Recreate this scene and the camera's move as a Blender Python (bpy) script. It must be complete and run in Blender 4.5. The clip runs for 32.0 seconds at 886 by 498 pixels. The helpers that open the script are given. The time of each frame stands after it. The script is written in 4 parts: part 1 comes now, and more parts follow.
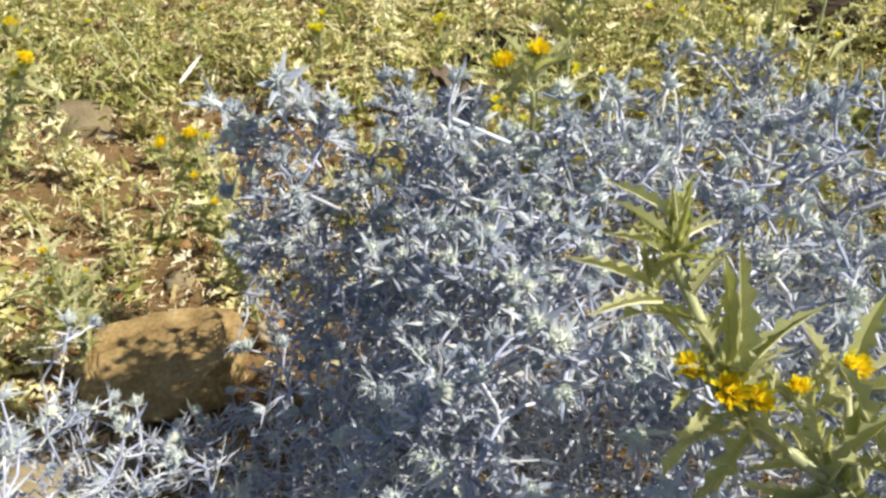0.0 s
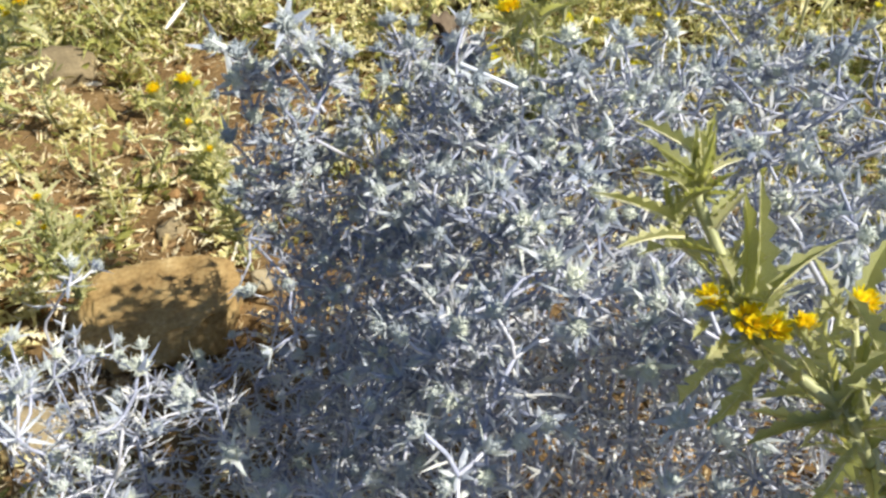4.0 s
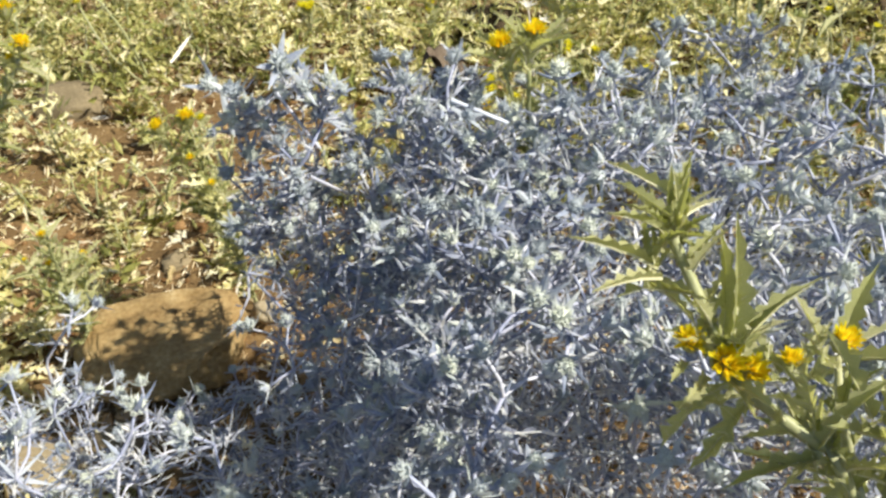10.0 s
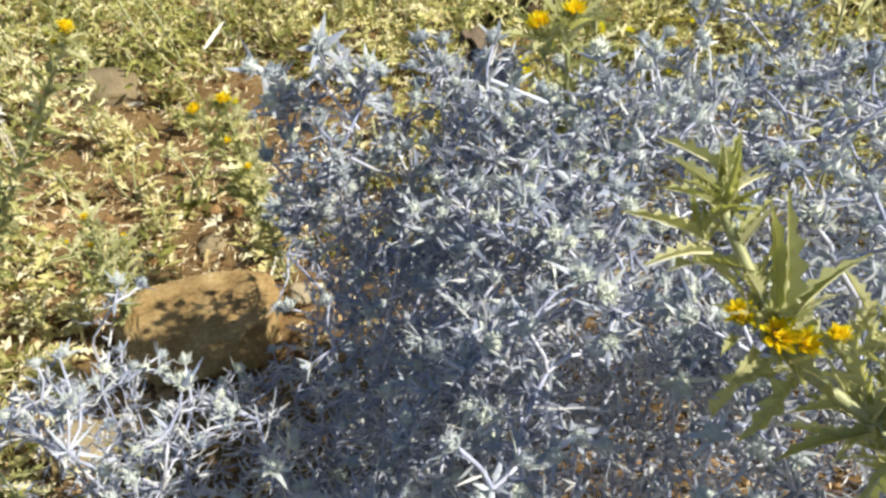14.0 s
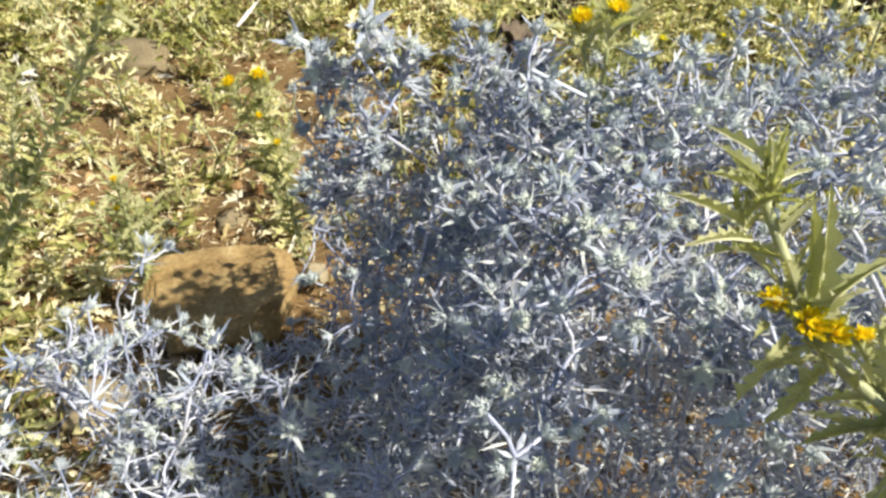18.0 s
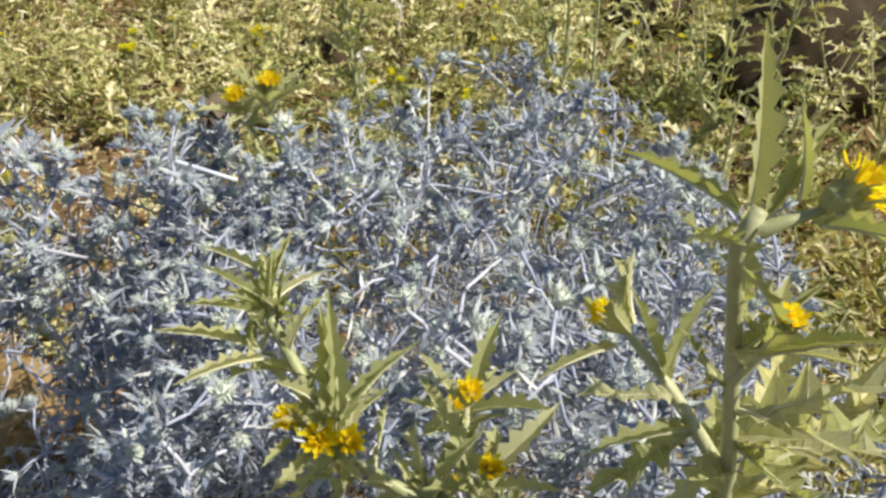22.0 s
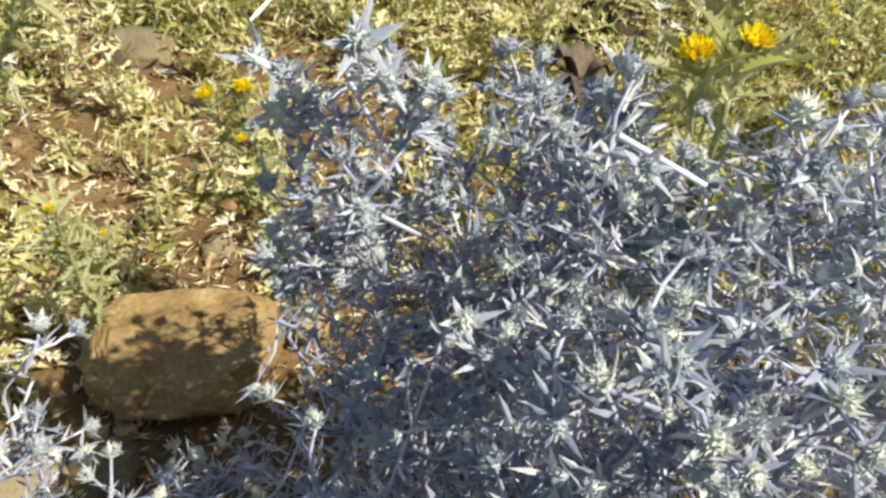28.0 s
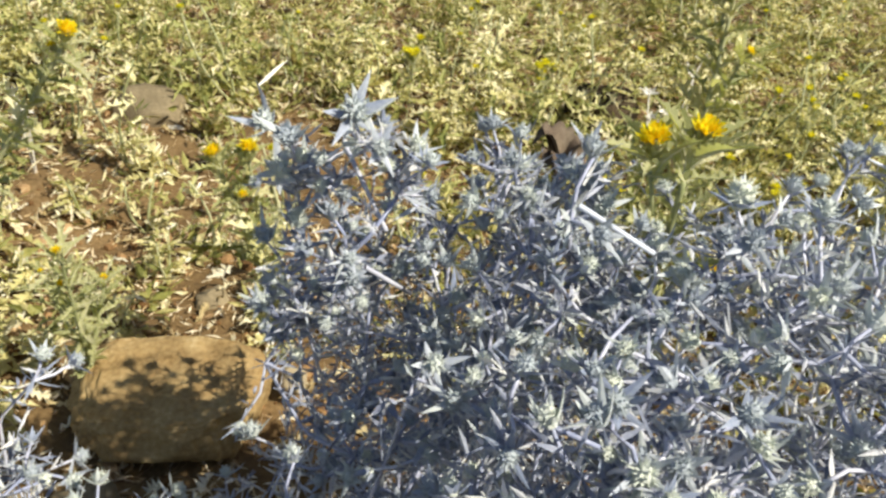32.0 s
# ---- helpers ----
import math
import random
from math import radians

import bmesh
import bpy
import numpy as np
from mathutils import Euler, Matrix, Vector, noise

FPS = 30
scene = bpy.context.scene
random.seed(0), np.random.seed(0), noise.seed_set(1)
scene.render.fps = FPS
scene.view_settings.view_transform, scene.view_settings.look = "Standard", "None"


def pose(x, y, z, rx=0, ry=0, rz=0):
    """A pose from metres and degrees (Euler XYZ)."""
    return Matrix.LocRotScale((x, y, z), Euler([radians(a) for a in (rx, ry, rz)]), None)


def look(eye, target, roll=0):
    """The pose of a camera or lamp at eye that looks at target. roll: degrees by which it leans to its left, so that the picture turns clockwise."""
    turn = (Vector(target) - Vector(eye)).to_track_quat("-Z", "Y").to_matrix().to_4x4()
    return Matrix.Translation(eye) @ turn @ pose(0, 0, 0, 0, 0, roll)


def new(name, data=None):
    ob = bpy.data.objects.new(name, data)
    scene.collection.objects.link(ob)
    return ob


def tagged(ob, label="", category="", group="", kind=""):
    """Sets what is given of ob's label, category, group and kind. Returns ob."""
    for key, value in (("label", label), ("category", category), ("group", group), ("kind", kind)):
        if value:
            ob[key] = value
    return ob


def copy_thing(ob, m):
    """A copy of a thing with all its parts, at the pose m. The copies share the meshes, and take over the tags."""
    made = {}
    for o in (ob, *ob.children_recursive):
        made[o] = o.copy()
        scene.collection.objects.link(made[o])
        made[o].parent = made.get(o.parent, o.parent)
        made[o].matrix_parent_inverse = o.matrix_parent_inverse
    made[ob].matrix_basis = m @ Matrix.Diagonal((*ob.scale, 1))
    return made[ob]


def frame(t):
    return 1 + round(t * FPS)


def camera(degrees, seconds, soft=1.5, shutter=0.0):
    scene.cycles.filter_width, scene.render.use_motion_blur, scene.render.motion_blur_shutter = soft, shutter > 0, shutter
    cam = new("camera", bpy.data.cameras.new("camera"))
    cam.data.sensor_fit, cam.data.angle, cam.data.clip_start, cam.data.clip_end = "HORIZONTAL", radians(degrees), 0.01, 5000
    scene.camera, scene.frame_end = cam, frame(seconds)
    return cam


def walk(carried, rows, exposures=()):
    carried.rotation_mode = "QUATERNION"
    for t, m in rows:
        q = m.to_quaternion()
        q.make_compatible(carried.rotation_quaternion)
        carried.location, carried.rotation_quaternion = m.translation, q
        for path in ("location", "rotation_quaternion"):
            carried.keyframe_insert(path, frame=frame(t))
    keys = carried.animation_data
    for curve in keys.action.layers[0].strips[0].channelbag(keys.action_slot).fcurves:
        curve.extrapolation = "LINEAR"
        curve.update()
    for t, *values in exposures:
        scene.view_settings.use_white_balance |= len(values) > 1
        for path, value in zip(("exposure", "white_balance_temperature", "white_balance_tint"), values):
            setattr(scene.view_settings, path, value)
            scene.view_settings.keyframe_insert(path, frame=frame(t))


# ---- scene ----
cam = camera(59.97, 32.0, soft=2.7)
PATH = [
    (0, (0.1274, 0.1085, 1.0779), (0.1190, 1.3408, 0.2227), -1.80),
    (0.5, (0.1084, 0.1062, 1.0807), (0.1235, 1.3406, 0.2286), -2.39),
    (1, (0.1117, 0.1038, 1.0893), (0.1090, 1.3247, 0.2178), -3.75),
    (1.5, (0.1091, 0.1037, 1.0870), (0.1202, 1.3499, 0.2522), -2.84),
    (2, (0.1046, 0.1017, 1.0824), (0.1178, 1.2802, 0.1545), -4.86),
    (2.5, (0.1084, 0.1014, 1.0807), (0.0929, 1.2578, 0.1255), -4.93),
    (3, (0.1083, 0.1000, 1.0861), (0.1051, 1.2642, 0.1403), -4.33),
    (3.5, (0.1034, 0.0952, 1.0764), (0.1359, 1.2708, 0.1453), -0.53),
    (5.5, (0.1066, 0.0951, 1.0770), (0.1058, 1.2779, 0.1546), -1.52),
    (6, (0.1085, 0.0948, 1.0843), (0.1281, 1.3155, 0.2129), 0.03),
    (6.5, (0.1057, 0.0893, 1.0853), (0.1025, 1.3383, 0.2546), 0.06),
    (7, (0.1117, 0.0954, 1.0801), (0.1477, 1.3439, 0.2495), 1.57),
    (7.5, (0.1261, 0.0998, 1.0844), (0.1906, 1.3417, 0.2458), 1.58),
    (8, (0.1233, 0.1000, 1.0855), (0.1894, 1.3241, 0.2210), 0.69),
    (8.5, (0.1259, 0.1005, 1.0834), (0.1814, 1.3159, 0.2061), 0.15),
    (9, (0.1234, 0.1000, 1.0816), (0.1738, 1.3172, 0.2065), 0.40),
    (9.5, (0.1223, 0.0990, 1.0838), (0.1502, 1.3013, 0.1873), -0.94),
    (10, (0.1191, 0.0984, 1.0874), (0.1264, 1.3047, 0.1958), -2.02),
    (10.5, (0.1143, 0.0939, 1.0849), (0.1155, 1.3059, 0.2010), -1.42),
    (11, (0.1141, 0.0946, 1.0901), (0.1136, 1.2968, 0.1929), -2.27),
    (11.5, (0.1122, 0.0939, 1.0872), (0.1055, 1.2906, 0.1828), -2.05),
    (12, (0.1121, 0.0928, 1.0841), (0.1075, 1.2869, 0.1762), -1.63),
    (12.5, (0.1139, 0.0929, 1.0863), (0.0981, 1.2864, 0.1778), -2.62),
    (13, (0.1103, 0.0940, 1.0819), (0.0897, 1.2848, 0.1699), -2.29),
    (13.5, (0.1094, 0.0918, 1.0827), (0.0853, 1.2903, 0.1811), -2.46),
    (14, (0.1068, 0.0902, 1.0867), (0.0603, 1.2808, 0.1755), -3.53),
    (14.5, (0.1014, 0.0885, 1.0806), (0.0514, 1.2816, 0.1728), -2.62),
    (16.5, (0.0962, 0.0764, 1.0770), (0.0478, 1.2546, 0.1499), 0.40),
    (17, (0.1048, 0.0788, 1.0837), (0.0767, 1.2633, 0.1638), 0.81),
    (17.5, (0.0938, 0.0727, 1.0788), (0.0614, 1.2667, 0.1715), 1.64),
    (18, (0.0866, 0.0681, 1.0817), (0.0257, 1.2574, 0.1696), 0.54),
    (18.5, (0.1001, 0.0729, 1.0845), (0.0387, 1.2638, 0.1744), -0.74),
    (19, (0.1077, 0.0751, 1.0876), (0.0516, 1.2626, 0.1729), -1.52),
    (19.5, (0.1223, 0.0799, 1.0878), (0.0751, 1.2649, 0.1692), -1.39),
    (20, (0.1222, 0.0796, 1.0927), (0.0747, 1.2836, 0.1994), -2.40),
    (20.5, (0.1193, 0.0697, 1.0949), (0.0782, 1.3186, 0.2652), -0.65),
    (21, (0.1738, 0.0874, 1.1017), (0.2891, 1.3423, 0.2881), 2.89),
    (21.5, (0.2368, 0.0846, 1.1015), (0.4324, 1.2946, 0.2369), 0.21),
    (22, (0.2719, 0.1003, 1.1098), (0.4802, 1.3045, 0.2400), -1.91),
    (22.5, (0.2501, 0.0985, 1.1144), (0.4081, 1.3025, 0.2338), -3.61),
    (23, (0.2036, 0.1012, 1.1119), (0.2954, 1.2972, 0.2113), -3.70),
    (23.5, (0.1479, 0.1572, 1.0872), (0.1771, 1.3279, 0.1499), -2.22),
    (24, (0.1055, 0.2760, 1.0536), (0.1098, 1.4467, 0.1158), 2.96),
    (24.5, (0.0751, 0.3391, 0.9894), (0.0502, 1.6149, 0.2009), 11.13),
    (25, (0.0480, 0.3500, 0.9586), (-0.0375, 1.6419, 0.2011), 14.64),
    (25.5, (0.0410, 0.3475, 0.9565), (-0.0641, 1.6220, 0.1726), 14.18),
    (27.5, (0.0622, 0.3555, 0.9744), (-0.0510, 1.5488, 0.0726), 5.12),
    (28, (0.0724, 0.3579, 0.9847), (-0.0361, 1.5448, 0.0740), 3.26),
    (28.5, (0.0753, 0.3497, 0.9826), (-0.0363, 1.5229, 0.0546), 1.99),
    (29, (0.0804, 0.3488, 0.9858), (-0.0334, 1.5195, 0.0549), 0.61),
    (29.5, (0.0677, 0.3398, 0.9737), (-0.0864, 1.4961, 0.0308), -0.06),
    (30, (0.0526, 0.3318, 0.9633), (-0.0867, 1.5408, 0.0865), 5.91),
    (30.5, (0.0369, 0.3280, 0.9721), (-0.1072, 1.5833, 0.1637), 6.12),
    (31, (0.0280, 0.3187, 0.9865), (-0.1433, 1.5875, 0.2050), 5.47),
    (31.5, (0.0322, 0.3062, 0.9929), (-0.1442, 1.5882, 0.2345), 6.43),
    (32, (0.0900, 0.3088, 1.0088), (-0.0262, 1.5719, 0.2082), 6.23),
]
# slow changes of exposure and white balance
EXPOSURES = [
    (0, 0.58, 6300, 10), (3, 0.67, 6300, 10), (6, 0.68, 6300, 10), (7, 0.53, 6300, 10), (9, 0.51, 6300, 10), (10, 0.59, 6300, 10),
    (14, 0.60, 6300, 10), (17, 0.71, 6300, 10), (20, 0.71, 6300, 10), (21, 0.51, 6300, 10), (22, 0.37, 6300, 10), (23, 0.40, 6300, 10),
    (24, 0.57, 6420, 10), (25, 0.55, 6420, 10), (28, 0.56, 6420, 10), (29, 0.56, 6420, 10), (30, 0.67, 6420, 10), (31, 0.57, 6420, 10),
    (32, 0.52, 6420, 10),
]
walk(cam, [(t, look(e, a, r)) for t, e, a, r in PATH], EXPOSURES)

# ---- light ----
SUN_DIR = Vector((0.65, -0.265, 0.715)).normalized()
elevation = math.asin(SUN_DIR.z)
azimuth = math.atan2(SUN_DIR.x, SUN_DIR.y)
world = bpy.data.worlds.new("sky")
scene.world = world
world.use_nodes = True
wn = world.node_tree.nodes
sky = wn.new("ShaderNodeTexSky")
sky.sky_type = "NISHITA"
sky.sun_disc = False
sky.sun_elevation = elevation
sky.sun_rotation = azimuth
wn["Background"].inputs["Strength"].default_value = 0.066
world.node_tree.links.new(sky.outputs[0], wn["Background"].inputs["Color"])
lamp = bpy.data.lights.new("sun", "SUN")
lamp.energy, lamp.angle, lamp.color = 4.7, radians(0.53), (1.0, 0.93, 0.78)
sun = new("sun", lamp)
sun.matrix_world = look(SUN_DIR * 30, (0, 0, 0))


# ---- materials ----
def material(name, ramp, rough=0.6, scale=40.0, fine=300.0, bump=0.2, source="object", through_light=0.0, spec=0.35, spread=0.35, light_colour=None):
    """A surface whose colour wanders along ramp: by object or by island, and with two sizes of noise."""
    m = bpy.data.materials.new(name)
    m.use_nodes = True
    nt = m.node_tree
    n, link = nt.nodes, nt.links.new
    b = n["Principled BSDF"]
    b.inputs["Roughness"].default_value = rough
    b.inputs["Specular IOR Level"].default_value = spec
    co = n.new("ShaderNodeTexCoord")
    coarse, grain = n.new("ShaderNodeTexNoise"), n.new("ShaderNodeTexNoise")
    for tex, s, d in ((coarse, scale, 3.0), (grain, fine, 4.0)):
        tex.inputs["Scale"].default_value = s
        tex.inputs["Detail"].default_value = d
        link(co.outputs["Object"], tex.inputs["Vector"])
    mix = n.new("ShaderNodeMath")
    mix.operation = "MULTIPLY_ADD"
    mix.inputs[1].default_value = 0.55
    link(coarse.outputs["Fac"], mix.inputs[0])
    part_b = n.new("ShaderNodeMath")
    part_b.operation = "MULTIPLY"
    part_b.inputs[1].default_value = 0.45
    link(grain.outputs["Fac"], part_b.inputs[0])
    link(part_b.outputs[0], mix.inputs[2])
    fac = mix.outputs[0]
    if source != "none":
        if source == "island":
            rnd = n.new("ShaderNodeNewGeometry").outputs["Random Per Island"]
        else:
            rnd = n.new("ShaderNodeObjectInfo").outputs["Random"]
        own = n.new("ShaderNodeMapRange")
        own.inputs["From Min"].default_value, own.inputs["From Max"].default_value = 0.0, 1.0
        own.inputs["To Min"].default_value, own.inputs["To Max"].default_value = -spread, spread
        link(rnd, own.inputs["Value"])
        add = n.new("ShaderNodeMath")
        add.operation = "ADD"
        link(fac, add.inputs[0])
        link(own.outputs[0], add.inputs[1])
        fac = add.outputs[0]
    cr = n.new("ShaderNodeValToRGB")
    while len(cr.color_ramp.elements) < len(ramp):
        cr.color_ramp.elements.new(0.5)
    for e, (p, c) in zip(cr.color_ramp.elements, ramp):
        e.position, e.color = p, (*c, 1)
    link(fac, cr.inputs[0])
    link(cr.outputs[0], b.inputs["Base Color"])
    if bump:
        bp = n.new("ShaderNodeBump")
        bp.inputs["Strength"].default_value = bump
        bp.inputs["Distance"].default_value = 0.004
        link(mix.outputs[0], bp.inputs["Height"])
        link(bp.outputs[0], b.inputs["Normal"])
    if through_light:
        tr = n.new("ShaderNodeBsdfTranslucent")
        if light_colour:
            tint = n.new("ShaderNodeMix")
            tint.data_type, tint.blend_type = "RGBA", "MULTIPLY"
            tint.inputs["Factor"].default_value = 1.0
            tint.inputs["B"].default_value = (*light_colour, 1)
            link(cr.outputs[0], tint.inputs["A"])
            link(tint.outputs["Result"], tr.inputs["Color"])
        else:
            link(cr.outputs[0], tr.inputs["Color"])
        sh = n.new("ShaderNodeMixShader")
        sh.inputs[0].default_value = through_light
        link(b.outputs[0], sh.inputs[1])
        link(tr.outputs[0], sh.inputs[2])
        link(sh.outputs[0], n["Material Output"].inputs["Surface"])
    return m


M_SOIL = material("soil", [(0.25, (0.068, 0.043, 0.020)), (0.5, (0.171, 0.110, 0.050)), (0.75, (0.319, 0.219, 0.104))], 0.95, 6, 90, 0.9, "none", spec=0.1)
M_ROCK = material("rock", [(0.28, (0.131, 0.078, 0.029)), (0.42, (0.273, 0.180, 0.076)), (0.56, (0.363, 0.255, 0.115)), (0.72, (0.545, 0.420, 0.221))], 0.9, 16, 110, 1.0, "none", spec=0.15)
M_STONE = material("stone", [(0.25, (0.17, 0.135, 0.08)), (0.5, (0.28, 0.225, 0.135)), (0.8, (0.40, 0.34, 0.23))], 0.9, 18, 140, 0.7, "object", spec=0.15, spread=0.25)
# browns taken very dark: deep shade put into the colour of these stones
M_SHADED_STONE = material("shaded_stone", [(0.25, (0.020, 0.014, 0.008)), (0.5, (0.046, 0.033, 0.018)), (0.8, (0.11, 0.08, 0.048))], 0.9, 18, 140, 0.8, "object", spec=0.15, spread=0.2)
M_STEM = material("sea_holly_stem", [(0.2, (0.285, 0.315, 0.445)), (0.5, (0.445, 0.465, 0.580)), (0.85, (0.625, 0.625, 0.690))], 0.42, 30, 260, 0.15, "object", spec=0.5, spread=0.3)
M_PALESTEM = material("pale_stem", [(0.2, (0.478, 0.527, 0.650)), (0.6, (0.650, 0.687, 0.758))], 0.4, 30, 260, 0.1, "none", spec=0.5)
M_BRACT = material("sea_holly_bract", [(0.15, (0.330, 0.385, 0.516)), (0.4, (0.520, 0.564, 0.645)), (0.65, (0.668, 0.705, 0.729)), (0.95, (0.743, 0.781, 0.696))], 0.45, 50, 300, 0.1, "object", 0.36, spec=0.45)
M_HEAD = material("sea_holly_head", [(0.15, (0.447, 0.498, 0.546)), (0.5, (0.638, 0.684, 0.655)), (0.9, (0.787, 0.814, 0.689))], 0.7, 90, 500, 0.3, "object", 0.25, spec=0.3)
M_DRYLEAF = material("sea_holly_leaf", [(0.1, (0.242, 0.277, 0.381)), (0.5, (0.538, 0.564, 0.653)), (0.9, (0.811, 0.809, 0.777))], 0.5, 40, 260, 0.1, "island", 0.36, spec=0.45, spread=0.45)
M_LEAF = material("thistle_leaf", [(0.1, (0.33, 0.35, 0.14)), (0.4, (0.49, 0.50, 0.23)), (0.7, (0.63, 0.62, 0.34)), (0.95, (0.78, 0.75, 0.52))], 0.42, 70, 260, 0.35, "object", 0.48, spec=0.45, spread=0.3, light_colour=(0.98, 1.0, 0.5))
M_RIB = material("thistle_rib", [(0.2, (0.52, 0.52, 0.26)), (0.5, (0.68, 0.66, 0.40)), (0.8, (0.80, 0.76, 0.54))], 0.45, 60, 260, 0.15, "object", 0.15, spec=0.4, spread=0.2)
M_TSTEM = material("thistle_stem", [(0.2, (0.28, 0.31, 0.13)), (0.5, (0.45, 0.46, 0.24)), (0.8, (0.61, 0.59, 0.38))], 0.45, 40, 200, 0.3, "object", 0.12, spec=0.4, spread=0.2)
M_YELLOW = material("thistle_floret", [(0.2, (0.95, 0.70, 0.006)), (0.5, (0.97, 0.82, 0.015)), (0.8, (0.98, 0.88, 0.04))], 0.55, 120, 400, 0.1, "island", 0.6, spec=0.2, spread=0.3)
M_LEMON = material("field_floret", [(0.2, (0.80, 0.72, 0.02)), (0.5, (0.90, 0.84, 0.04)), (0.8, (0.93, 0.89, 0.10))], 0.55, 120, 400, 0.1, "island", 0.6, spec=0.2, spread=0.3)
M_WEED = material("weed_leaf", [(0.00, (0.125, 0.133, 0.030)), (0.28, (0.309, 0.311, 0.086)), (0.54, (0.515, 0.476, 0.182)), (0.80, (0.730, 0.655, 0.344)), (1.00, (0.906, 0.829, 0.587))], 0.5, 5, 60, 0.0, "island", 0.35, spec=0.4, spread=0.5, light_colour=(1.0, 0.97, 0.5))
M_PALELEAF = material("drying_leaf", [(0.00, (0.153, 0.186, 0.044)), (0.32, (0.387, 0.398, 0.126)), (0.62, (0.643, 0.600, 0.264)), (0.95, (0.877, 0.828, 0.535))], 0.5, 30, 160, 0.1, "object", 0.32, spec=0.4, spread=0.45, light_colour=(1.0, 0.97, 0.5))
M_FARLEAF = material("field_leaf", [(0.00, (0.154, 0.183, 0.044)), (0.32, (0.391, 0.393, 0.128)), (0.62, (0.648, 0.592, 0.266)), (0.95, (0.885, 0.817, 0.542))], 0.5, 4, 40, 0.1, "island", 0.32, spec=0.4, spread=0.45, light_colour=(1.0, 0.97, 0.5))
M_WILTED = material("wilted_leaf", [(0.1, (0.40, 0.38, 0.13)), (0.4, (0.66, 0.61, 0.28)), (0.7, (0.85, 0.79, 0.50)), (0.95, (0.93, 0.90, 0.74))], 0.5, 6, 60, 0.0, "island", 0.35, spec=0.4, spread=0.45, light_colour=(1.0, 0.95, 0.5))
M_STRAW = material("dry_straw", [(0.1, (0.30, 0.19, 0.085)), (0.4, (0.60, 0.46, 0.25)), (0.75, (0.86, 0.77, 0.56))], 0.6, 8, 80, 0.0, "island", 0.1, spec=0.3, spread=0.5)
M_DRYCURL = material("dry_curled_leaf", [(0.1, (0.34, 0.23, 0.10)), (0.4, (0.62, 0.52, 0.28)), (0.7, (0.83, 0.76, 0.52)), (0.95, (0.92, 0.88, 0.72))], 0.6, 6, 60, 0.0, "island", 0.25, spec=0.3, spread=0.45)
M_DEAD = material("dead_leaf", [(0.2, (0.07, 0.050, 0.036)), (0.5, (0.13, 0.096, 0.066)), (0.85, (0.24, 0.19, 0.13))], 0.8, 60, 240, 0.4, "object", 0.05, spec=0.2, spread=0.2)
M_CLOD = material("clod", [(0.2, (0.132, 0.071, 0.029)), (0.5, (0.275, 0.163, 0.072)), (0.8, (0.462, 0.316, 0.162))], 0.95, 12, 120, 0.4, "island", spec=0.1, spread=0.35)
M_BLEACHED = material("bleached_straw", [(0.2, (0.70, 0.66, 0.56)), (0.6, (0.86, 0.83, 0.74))], 0.6, 30, 200, 0.1, "object", 0.2, spec=0.3, spread=0.1)


